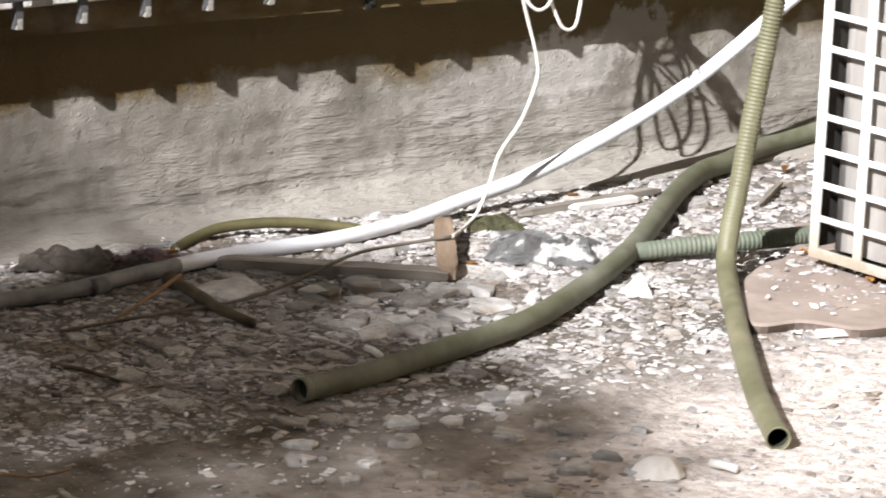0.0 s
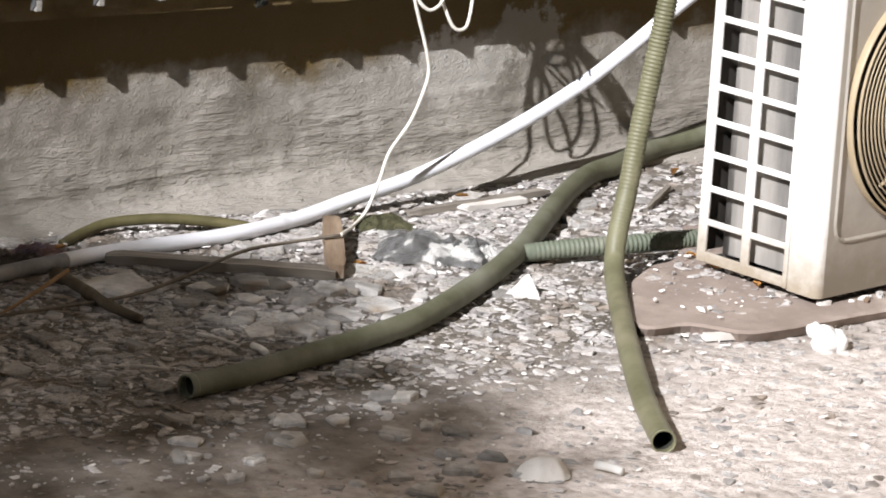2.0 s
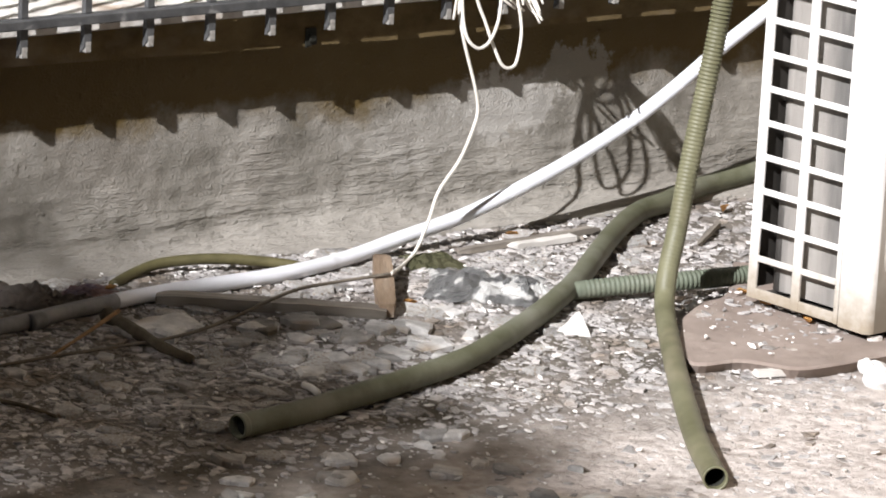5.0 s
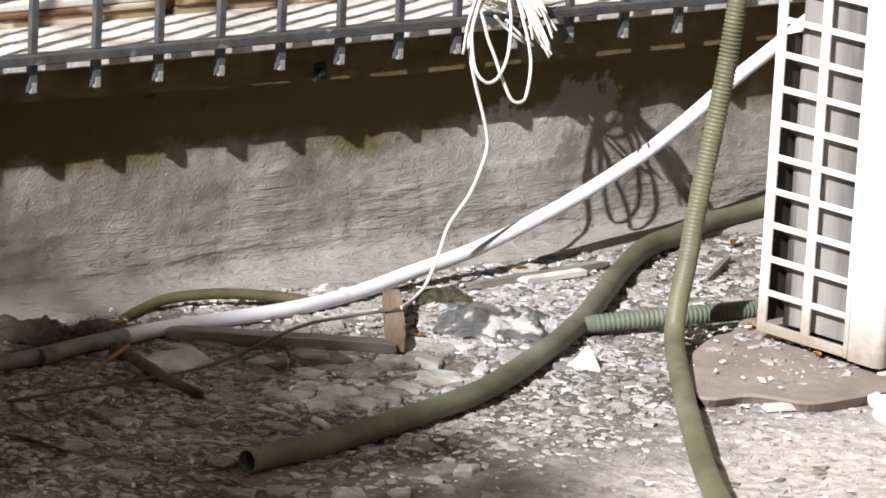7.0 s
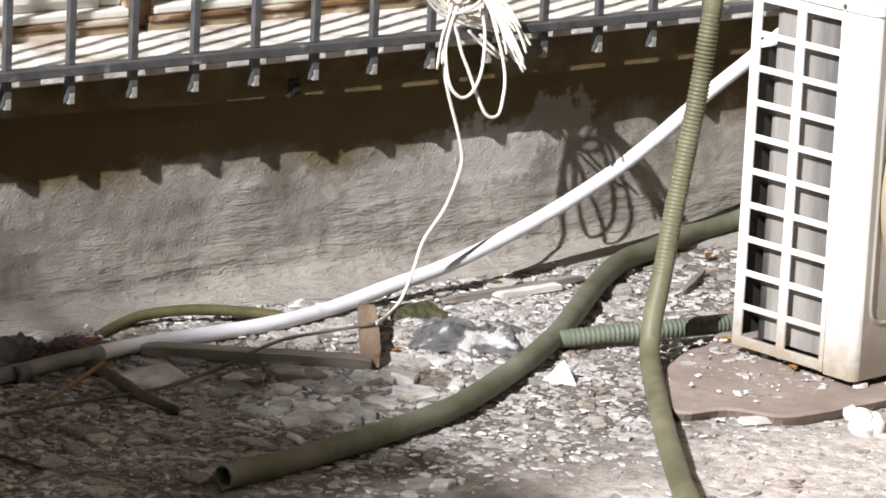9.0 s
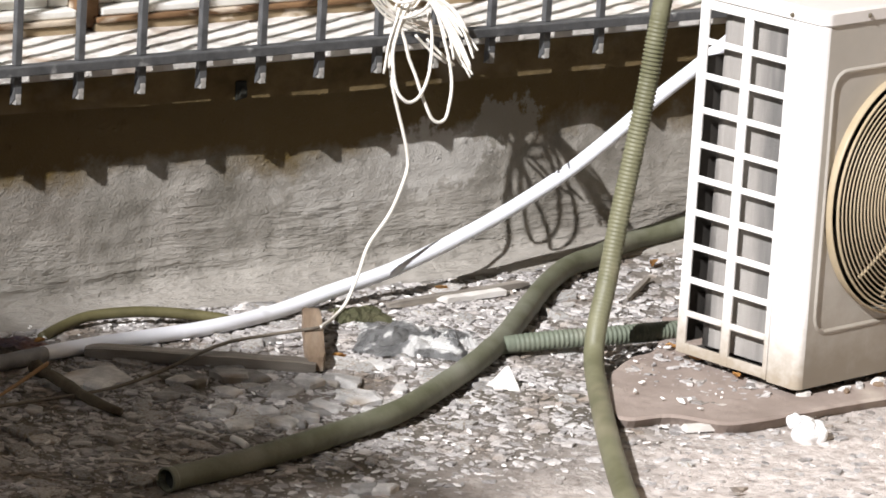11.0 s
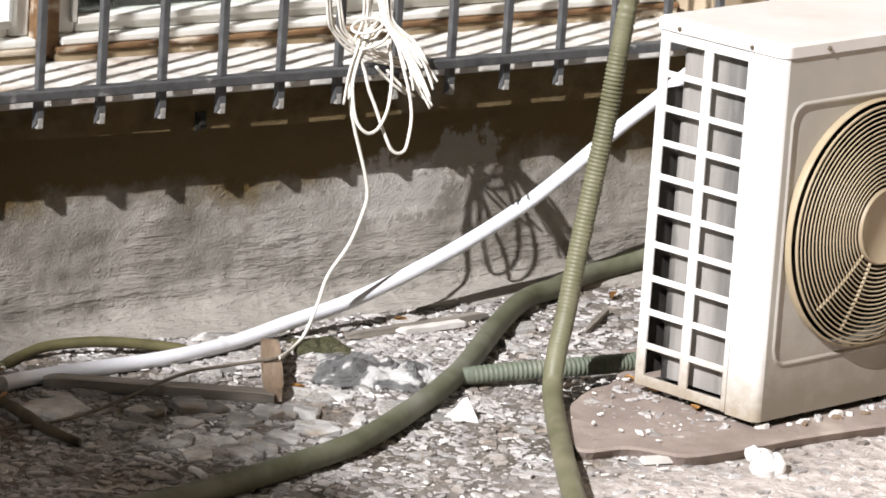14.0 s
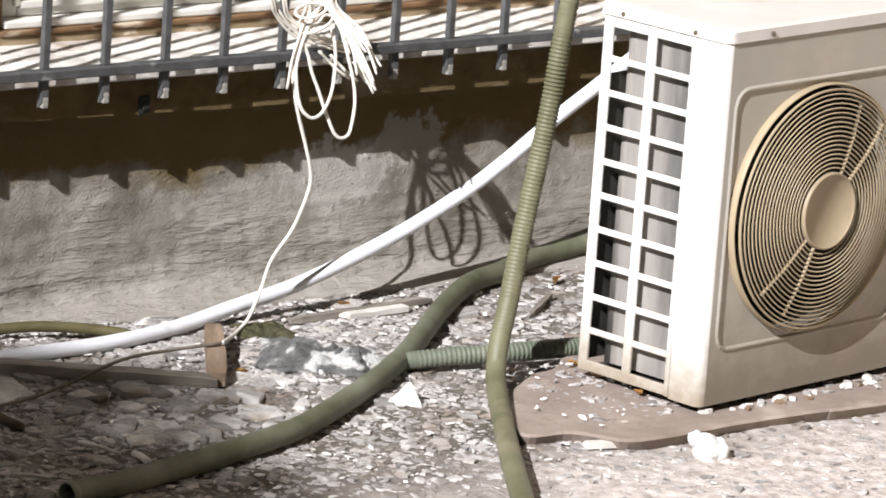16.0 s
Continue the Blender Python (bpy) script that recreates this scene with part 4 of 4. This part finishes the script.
for k in range(3):
    b = bmesh.new()
    rows = []
    for i in range(7):
        a = radians(k * 120 + 20 + 80 * i / 6)
        rows.append([b.verts.new((FX + r * math.sin(a), 0.035 + 0.055 * i / 6, FZ + r * math.cos(a))) for r in (0.05, 0.09, 0.13, FR - 0.025)])
    for u, v in zip(rows, rows[1:]):
        for i in range(3):
            b.faces.new((u[i], v[i], v[i + 1], u[i + 1]))
    bmesh.ops.solidify(b, geom=b.faces[:], thickness=0.003)
    part("blade", b, M_FAN, fan, smooth=True)
b = bmesh.new()
bmesh.ops.create_cone(b, cap_ends=True, segments=24, radius1=0.05, radius2=0.045, depth=0.06)
o = part("fan_hub", b, M_FAN, fan, smooth=True)
o.matrix_basis = pose(FX, 0.06, FZ, 90, 0, 0)

# slab under the unit, with a broken edge
b = bmesh.new()
rng = random.Random(3)
edge = [(0.111, 0.445), (-0.009, 0.305), (-0.078, 0.276), (-0.155, 0.218), (-0.239, 0.113), (-0.275, 0.035), (-0.202, 0.018), (-0.15, -0.045), (-0.06, -0.048), (0.051, -0.038), (0.213, -0.035), (0.335, -0.043), (1.2, -0.058)]
line = spline([(x, y, 0) for x, y in edge], 0.012)
line = [p + Vector((0.002 * noise.noise(p * 30), 0.0022 * noise.noise(p * 30 + Vector((9, 0, 0))), 0)) for p in line] + [Vector((1.2, 0.33, 0)), Vector((0.3, 0.33, 0))]
lo = [b.verts.new((p.x + 0.006, p.y + 0.012, -0.004)) for p in line]
mi = [b.verts.new((p.x, p.y, 0.015)) for p in line]
hi = [b.verts.new((p.x + 0.003, p.y + 0.004, 0.0185)) for p in line]
for u, v in ((lo, mi), (mi, hi)):
    for k in range(len(line)):
        b.faces.new((u[k], u[(k + 1) % len(line)], v[(k + 1) % len(line)], v[k]))
b.faces.new(hi)
bmesh.ops.recalc_face_normals(b, faces=b.faces[:])
tagged(part("concrete_slab", b, M_SLAB), "thin brown concrete slab with a broken edge", "slab")

# ---- litter and rubble ----
def beam(p, q, w, h, z, name, parent, mat, seed=0, under=0.0):
    """A worn wooden bar from p to q on the ground."""
    p, q = Vector((*p, 0)), Vector((*q, 0))
    L = (q - p).length
    b = bmesh.new()
    rows = []
    m = 14
    for i in range(m + 1):
        x = L * i / m
        j = [0.0016 * noise.noise(Vector((x * 25, k * 3.1, seed))) for k in range(4)]
        e = 0.003 if i in (0, m) else 0
        rows.append([b.verts.new((x, -w / 2 + j[0] + e + under, e)), b.verts.new((x, w / 2 + j[1] - e, e)), b.verts.new((x, w / 2 + j[2] - e, h + j[0] - e)), b.verts.new((x, -w / 2 + j[3] + e, h + j[1] - e))])
    for u, v in zip(rows, rows[1:]):
        for k in range(4):
            b.faces.new((u[k], u[(k + 1) % 4], v[(k + 1) % 4], v[k]))
    b.faces.new(rows[0])
    b.faces.new(rows[-1][::-1])
    bmesh.ops.recalc_face_normals(b, faces=b.faces[:])
    o = part(name, b, mat, parent)
    o.matrix_basis = Matrix.Translation((p.x, p.y, z)) @ Matrix.Rotation(math.atan2(q.y - p.y, q.x - p.x), 4, "Z")
    return o


board = tagged(new("wooden_frame"), "broken corner of a weathered wooden frame on rubble", "wood scrap")
beam((-0.786, 0.647), (-0.521, 0.443), 0.032, 0.019, 0.002, "plank", board, M_WOOD, 1, 0.010)
beam((-0.521, 0.443), (-0.377, 0.676), 0.027, 0.026, 0.003, "plank", board, M_PLANK, 2)
beam((-0.628, 0.547), (-0.556, 0.477), 0.016, 0.008, 0.006, "splinter", board, M_WOOD, 3)
tagged(beam((-0.129, 0.696), (0.005, 0.702), 0.022, 0.008, 0.003, "lath", None, M_PALE, 5), "flat pale wooden lath on the rubble", "wood scrap")
tagged(beam((-0.222, 0.697), (0.062, 0.724), 0.012, 0.01, 0.003, "lath", None, M_WOOD, 6), "long dark weathered lath along the wall foot", "wood scrap")
tagged(beam((0.151, 0.586), (0.270, 0.685), 0.007, 0.008, 0.003, "lath", None, M_WOOD, 7), "thin brown wood splinter behind the hose", "wood scrap")
tagged(beam((-0.205, -0.013), (-0.144, -0.026), 0.012, 0.01, 0.003, "lath", None, M_PALE, 8), "thin pale chip lying at the slab edge", "wood scrap")


def stone(x, y, w, d, h, mat=None, name="stone_chip", seed=0, turn=None, tilt=(0, 0), label="flat broken grey stone chip on the ground", sides=8):
    r = random.Random(seed)
    o = part(name, chip(r, w, d, h, r.choice((5, 5, 6, 7)) if sides == 8 else sides, 0.36), mat or M_STONE)
    o.matrix_basis = pose(x, y, height(x, y) + 0.001, tilt[0], tilt[1], r.uniform(0, 360) if turn is None else turn)
    return tagged(o, label, "stone", "stone chips in the rubble")


for i, (x, y, w) in enumerate([(-0.709, 0.482, 0.055), (-0.785, 0.422, 0.05), (-0.623, 0.382, 0.06), (-0.606, 0.292, 0.05), (-0.505, 0.385, 0.07), (-0.562, 0.394, 0.05), (-0.536, 0.31, 0.06), (-0.767, 0.254, 0.06), (-0.704, 0.25, 0.06), (-0.647, 0.471, 0.06), (-0.594, 0.471, 0.03), (-0.791, 0.348, 0.035), (-0.872, 0.36, 0.04), (-0.664, 0.254, 0.05), (-0.458, 0.317, 0.04), (-0.42, 0.444, 0.05), (-0.957, 0.28, 0.04), (-1.167, 0.245, 0.05), (-0.991, 0.442, 0.045), (-1.146, 0.421, 0.05), (-0.942, -0.088, 0.05), (-0.77, -0.058, 0.05), (-0.944, -0.098, 0.05), (-1.003, -0.149, 0.05), (-0.849, -0.195, 0.045), (-1.159, -0.166, 0.035), (-1.078, -0.212, 0.03), (-0.85, -0.35, 0.045), (-0.745, -0.068, 0.05), (-1.082, -0.034, 0.055), (-1.126, -0.105, 0.035), (-0.869, 0.129, 0.03)]):
    stone(x, y, w, w * random.Random(i).uniform(0.7, 0.95), 0.004 + w * 0.075, seed=i, tilt=(random.Random(i + 50).uniform(-7, 7), random.Random(i + 90).uniform(-7, 7)))
for i, (x, y, w) in enumerate([(-0.958, -0.089, 0.04), (-0.988, -0.157, 0.046), (-1.114, -0.117, 0.032), (-1.143, -0.17, 0.037), (-1.075, -0.211, 0.032), (-0.788, -0.182, 0.032), (-0.769, -0.218, 0.037), (-0.862, -0.197, 0.027), (-0.832, -0.296, 0.042), (-0.79, -0.332, 0.037), (-0.863, -0.353, 0.04), (-0.947, -0.405, 0.048), (-0.948, -0.349, 0.032), (-1.009, -0.344, 0.026), (-0.792, -0.39, 0.037), (-0.886, -0.116, 0.035), (-0.811, -0.084, 0.032), (-1.14, -0.265, 0.029), (-1.035, -0.286, 0.024), (-0.685, -0.254, 0.024), (-0.713, 0.484, 0.053), (-0.78, 0.433, 0.042), (-0.626, 0.448, 0.045), (-0.62, 0.369, 0.048), (-0.525, 0.392, 0.053), (-0.538, 0.322, 0.046), (-0.632, 0.279, 0.042), (-0.696, 0.308, 0.048), (-0.692, 0.405, 0.032), (-0.767, 0.316, 0.035), (-0.548, 0.246, 0.037), (-0.875, 0.366, 0.032), (-0.689, 0.235, 0.037)]):
    r_ = random.Random(300 + i)
    stone(x, y, w, w * r_.uniform(0.75, 1.15), 0.004 + w * 0.07, seed=300 + i, tilt=(r_.uniform(-4, 9), r_.uniform(-5, 5)), label="flat angular grey slate piece on the dirt")
x, y = (-0.846, 0.532)
stone(x, y, 0.115, 0.10, 0.010, name="flat_stone", seed=77, label="large thin pale grey slate piece in the shade", sides=11)
x, y = (-0.768, -0.413)
b = bmesh.new()
bmesh.ops.create_icosphere(b, subdivisions=4, radius=1.0)
facets = [Vector(q).normalized() for q in ((0.3, -1, 0.5), (-0.8, -0.6, 0.45), (0.9, -0.3, 0.5), (0.1, 0.2, 1), (-0.4, 0.3, 0.9), (0.6, 0.8, 0.6), (-0.8, 0.7, 0.4))]
for v in b.verts:
    d = v.co.normalized()
    k = min([1.0] + [0.78 / max(0.01, d.dot(n_)) for n_ in facets]) + 0.05 * noise.noise(d * 3) + 0.02 * noise.noise(d * 11)
    v.co = Vector((d.x * 0.036 * k, d.y * 0.029 * k, d.z * 0.030 * k if d.z > 0 else d.z * 0.006))
o = tagged(part("pale_stone", b, M_PALE, smooth=True), "pale rounded stone with worn facets on the sand", "stone")
o.matrix_basis = pose(x, y, 0.003, 0, 0, -25)

# leaning broken white tile
x, y = (-0.315, 0.268)
b = bmesh.new()
tri = [(-0.036, 0.0), (0.032, 0.0), (0.028, 0.010), (0.009, 0.043), (0.002, 0.040), (-0.014, 0.020)]
tri = [(p * 0.82, q * 0.85) for p, q in tri]
f0 = [b.verts.new((p, -0.004, q)) for p, q in tri]
f1 = [b.verts.new((p, 0.004, q)) for p, q in tri]
b.faces.new(f0)
b.faces.new(f1[::-1])
for k in range(len(tri)):
    b.faces.new((f0[k], f1[k], f1[(k + 1) % len(tri)], f0[(k + 1) % len(tri)]))
bmesh.ops.recalc_face_normals(b, faces=b.faces[:])
o = tagged(part("broken_tile", b, M_PALE), "broken white tile leaning beside the thick hose", "tile")
o.matrix_basis = pose(x, y, 0.0, -28, 0, -38)

# crumbled white foam
x, y = (-0.065, -0.116)
b = bmesh.new()
for k, (dx, dy, dz, r) in enumerate(((0, 0, 0.018, 0.024), (-0.018, 0.012, 0.038, 0.014), (0.020, -0.006, 0.016, 0.019), (0.004, 0.01, 0.030, 0.016), (0.030, 0.006, 0.022, 0.014))):
    s = bmesh.ops.create_icosphere(b, subdivisions=3, radius=r * 0.8)
    for v in s["verts"]:
        v.co *= 1 + 0.35 * noise.noise(v.co * 75 + Vector((k * 3, 0, 0))) + 0.12 * noise.noise(v.co * 260)
        v.co += Vector((dx, dy, dz)) * 0.8
tagged(part("foam_lump", b, M_FOAM, smooth=True), "crumpled lump of white foam on the ground", "litter").location = (x, y, -0.001)

# crumpled plastic sheet
def crumple(name, cx, cy, w, d, h, mat, label, seed, turn=0):
    b = bmesh.new()
    m = 34
    g_ = []
    for j in range(m + 1):
        row = []
        for i in range(m + 1):
            u, v = i / m - 0.5, j / m - 0.5
            q = Vector((u * 4 + seed, v * 4, seed))
            edge_ = 1 - min(1, max(abs(u), abs(v)) * 2) ** 3
            wob = 1 + 0.3 * noise.noise(Vector((u * 2.5, v * 2.5, seed + 5)))
            z = h * edge_ * (0.35 + 0.65 * abs(noise.noise(q * 1.2))) + 0.18 * h * abs(noise.noise(q * 3.0)) + 0.002
            row.append(b.verts.new((u * w * wob, v * d * wob, z)))
        g_.append(row)
    for r0, r1 in zip(g_, g_[1:]):
        for i in range(m):
            b.faces.new((r0[i], r0[i + 1], r1[i + 1], r1[i]))
    bmesh.ops.solidify(b, geom=b.faces[:], thickness=0.0012)
    o = tagged(part(name, b, mat), label, "litter")
    o.matrix_basis = pose(cx, cy, 0.0, 0, 0, turn)
    return o
crumple("plastic_sheet", -0.298, 0.527, 0.17, 0.16, 0.03, M_BAG, "crumpled grey clear plastic sheet on the rubble", 3, -40)
crumple("plastic_scrap", -0.258, 0.479, 0.07, 0.07, 0.035, M_BAG, "crumpled grey plastic scrap", 8, 10)
crumple("wrapper", -0.862, 0.725, 0.11, 0.07, 0.02, M_BLUE, "crumpled blue and red printed wrapper", 6, 20)
crumple("moss_lump", -0.282, 0.678, 0.085, 0.08, 0.018, M_MOSS, "mossy earth lump beside the pipe", 12, -20)

crumple("moss_lump", -0.650, 0.910, 0.05, 0.04, 0.014, M_MOSS, "small green moss tuft at the wall foot", 21, 15)
crumple("moss_lump", -0.960, 0.759, 0.06, 0.05, 0.012, M_MOSS, "small green moss tuft on the dirt", 27, -35)


# torn dark sheet and dead leaves by the pipe
crumple("torn_sheet", -0.975, 0.742, 0.16, 0.075, 0.042, M_BLACKBAG, "torn dark brown sheet with raised corners by the pipe", 15, -34)
crumple("torn_sheet", -0.905, 0.690, 0.09, 0.05, 0.026, M_BLACKBAG, "small torn dark brown sheet by the pipe", 31, -20)

# small pale litter sticks, twigs, leaves
for i, (x0, y0, x1, y1, r) in enumerate([(-0.858, 0.278, -0.835, 0.209, 0.0024), (-0.817, 0.201, -0.819, 0.162, 0.005), (-1.035, 0.269, -1.008, 0.257, 0.003), (-1.020, 0.183, -0.983, 0.149, 0.0025), (-0.692, -0.421, -0.676, -0.457, 0.006), (-1.075, 0.673, -1.076, 0.634, 0.004)]):
    tagged(part("paper_stick", tube([(x0, y0, 0.008), ((x0 + x1) / 2, (y0 + y1) / 2, 0.0095), (x1, y1, 0.0075)], r, 0.01, 8), M_PAPER, smooth=True), "small white paper stick on the rubble", "litter", "white sticks")
tagged(part("twig", tube([(-0.912, 0.541, 0.035), (-0.98, 0.509, 0.02), (-1.061, 0.469, 0.006)], 0.0035, 0.01, 7, wobble=0.25, taper=0.6), M_TWIG, smooth=True), "thin reddish dry twig propped against the pipe", "twig")
tagged(part("root", tube([(-0.897, 0.597, 0.012), (-0.905, 0.497, 0.013), (-0.907, 0.416, 0.012), (-0.891, 0.374, 0.006)], 0.0125, 0.01, 7, wobble=0.25, taper=0.5), M_BARK, smooth=True), "thick dark broken branch among the stones", "twig")
tagged(part("twig", tube([(-1.522, -0.056, 0.006), (-1.495, -0.083, 0.006), (-1.461, -0.094, 0.01), (-1.443, -0.092, 0.012)], 0.0022, 0.01, 7, wobble=0.25, taper=0.6), M_TWIG, smooth=True), "thin curved dry twig on the sand", "twig")
tagged(part("twig", tube([(-1.241, 0.322, 0.006), (-1.214, 0.286, 0.006), (-1.196, 0.219, 0.006)], 0.004, 0.01, 7, wobble=0.25, taper=0.6), M_BARK, smooth=True), "dark thin twig lying on the grit", "twig")

def leaf(x, y, s, turn, seed):
    r = random.Random(seed)
    b = bmesh.new()
    L = [(-1, 0), (-0.5, 0.35), (0.1, 0.42), (0.6, 0.25), (1, 0), (0.6, -0.25), (0.1, -0.42), (-0.5, -0.35)]
    vs = [b.verts.new((u * s, v * s, 0.004 + abs(v) * s * 0.6 + r.uniform(0, 0.003))) for u, v in L]
    mid = [b.verts.new((u * s, 0, 0.003)) for u in (-0.5, 0.1, 0.6)]
    for f in ((vs[0], mid[0], vs[1]), (vs[1], mid[0], mid[1], vs[2]), (vs[2], mid[1], mid[2], vs[3]), (vs[3], mid[2], vs[4]), (vs[4], mid[2], vs[5]), (vs[5], mid[2], mid[1], vs[6]), (vs[6], mid[1], mid[0], vs[7]), (vs[7], mid[0], vs[0])):
        b.faces.new(f[::-1])
    bmesh.ops.solidify(b, geom=b.faces[:], thickness=0.0008)
    o = tagged(part("dry_leaf", b, M_LEAF), "small curled orange dry leaf", "leaf", "dry leaves")
    o.matrix_basis = pose(x, y, height(x, y) + (0.019 if y < 0.4 and x > -0.1 else 0.002), r.uniform(-10, 10), r.uniform(-10, 10), turn)
for i, (x, y, s) in enumerate([(-0.441, 0.501, 0.014), (0.333, 0.753, 0.016), (0.004, 0.131, 0.014), (0.001, 0.227, 0.012), (0.15, 0.095, 0.012), (0.177, 0.063, 0.014), (0.223, 0.066, 0.012), (0.327, 0.099, 0.014), (0.01, 0.294, 0.01), (-0.077, 0.761, 0.012), (-0.812, 0.73, 0.012)]):
    leaf(x, y, s, 37 * i, i)

# stone chips strewn by chance: larger ones as stones, the rest as one layer of grit
rng = random.Random(11)
def heap(x, y):
    """How thickly the rubble lies at a place, 0 to 1."""
    q = 0.5 + 0.9 * noise.noise(Vector((x * 2.2, y * 2.2, 2)))
    band = min(1.0, max(0.13, (y + 0.16) / 0.36))
    left = 1.0 if x < -0.1 else 0.75
    return max(0.05, min(1.0, (0.45 + 0.6 * q) * band * left))
shapes = []
for k in range(10):
    w = 1.0
    mesh_o = chip(rng, 1.0, rng.uniform(0.5, 0.95), 0.11, rng.choice((5, 6, 7)), 0.42)
    me = bpy.data.meshes.new("stone_chip")
    mesh_o.normal_update()
    mesh_o.to_mesh(me)
    mesh_o.free()
    me.materials.append(M_STONE)
    shapes.append(me)
count = 0
while count < 240:
    x, y = rng.uniform(-1.45, 0.25), rng.uniform(-0.45, 0.86)
    if rng.random() > heap(x, y) ** 1.5 or (x > -0.25 and y < 0.3):
        continue
    s = 0.018 + 0.042 * rng.random() ** 2
    o = new("stone_chip", rng.choice(shapes))
    o.matrix_basis = pose(x, y, height(x, y) + 0.001, rng.uniform(-8, 8), rng.uniform(-8, 8), rng.uniform(0, 360)) @ Matrix.Diagonal((s, s, s * rng.uniform(0.7, 1.4), 1))
    tagged(o, "flat broken grey stone chip on the ground", "stone", "stone chips in the rubble")
    count += 1
V, Fc = [], []
base = [[tuple(v.co) for v in me.vertices] for me in shapes]
bf = [[tuple(p.vertices) for p in me.polygons] for me in shapes]
made = 0
while made < 50000:
    x, y = rng.uniform(-1.7, 1.0), rng.uniform(-0.8, 0.88)
    if rng.random() > heap(x, y):
        continue
    if -0.13 < x and 0.03 < y < 0.33 and rng.random() < 0.62:
        continue
    s = 0.0026 + 0.019 * rng.random() ** 3.6
    k = rng.randrange(len(shapes))
    a = rng.uniform(0, 6.28)
    tx, ty = rng.uniform(-0.25, 0.25), rng.uniform(-0.25, 0.25)
    zz = height(x, y) + (0.0185 if (-0.13 < x and 0.03 < y < 0.33) else 0.0)
    n0 = len(V)
    ca, sa = math.cos(a) * s, math.sin(a) * s
    hz = s * rng.uniform(0.5, 1.7)
    for vx, vy, vz in base[k]:
        X, Y = vx * ca - vy * sa, vx * sa + vy * ca
        V.append((x + X, y + Y, zz + vz * hz + X * tx + Y * ty))
    Fc += [tuple(n0 + i for i in f) for f in bf[k]]
    made += 1
me = bpy.data.meshes.new("gravel")
me.from_pydata(V, [], Fc)
me.materials.append(M_CHIPS)
tagged(new("gravel", me), "loose grit and small stone chips strewn over the ground", "gravel", kind="stuff")

# pale and tan chips swept up along the foot of the unit
fr = random.Random(21)
for k in range(34):
    u = fr.uniform(-0.01, 0.62)
    p = ac.matrix_basis @ Vector((u, fr.uniform(-0.035, 0.004) if u > 0.05 else fr.uniform(-0.03, 0.2), 0))
    s = fr.uniform(0.008, 0.026)
    o = part("stone_chip", chip(fr, s, s * fr.uniform(0.35, 0.7), s * fr.uniform(0.2, 0.4), 6), fr.choice((M_PAPER, M_PALE, M_STONE, M_PLANK)))
    o.matrix_basis = pose(p.x, p.y, 0.019, fr.uniform(-12, 12), fr.uniform(-12, 12), fr.uniform(0, 360))
    tagged(o, "pale broken chip at the foot of the unit", "stone", "chips along the unit")

# white paint flakes
V, Fc = [], []
while len(V) < 8 * 900:
    x, y = rng.uniform(-1.5, 0.9), rng.uniform(-0.6, 0.85)
    if rng.random() > heap(x, y) + 0.15:
        continue
    q = 0.0018 + 0.0065 * rng.random() ** 2
    a = rng.uniform(0, 6.28)
    up_ = height(x, y) + (0.022 if (-0.2 < x and 0.0 < y < 0.33) else 0.004)
    n0 = len(V)
    u, w = Vector((math.cos(a), math.sin(a), rng.uniform(-0.3, 0.3))) * q, Vector((-math.sin(a), math.cos(a), rng.uniform(-0.3, 0.3))) * q * rng.uniform(0.25, 0.7)
    c = Vector((x, y, up_ + 0.002))
    V += [tuple(c + u), tuple(c + w), tuple(c - u), tuple(c - w * 0.7)]
    Fc.append((n0, n0 + 1, n0 + 2, n0 + 3))
    V += [(p_[0], p_[1], p_[2] - 0.002) for p_ in V[n0:n0 + 4]]
    for k in range(4):
        Fc.append((n0 + k, n0 + 4 + k, n0 + 4 + (k + 1) % 4, n0 + (k + 1) % 4))
me = bpy.data.meshes.new("paint_flakes")
me.from_pydata(V, [], Fc)
me.materials.append(M_PAPER)
tagged(new("paint_flakes", me), "small white paint flakes scattered over the rubble", "litter", kind="stuff")
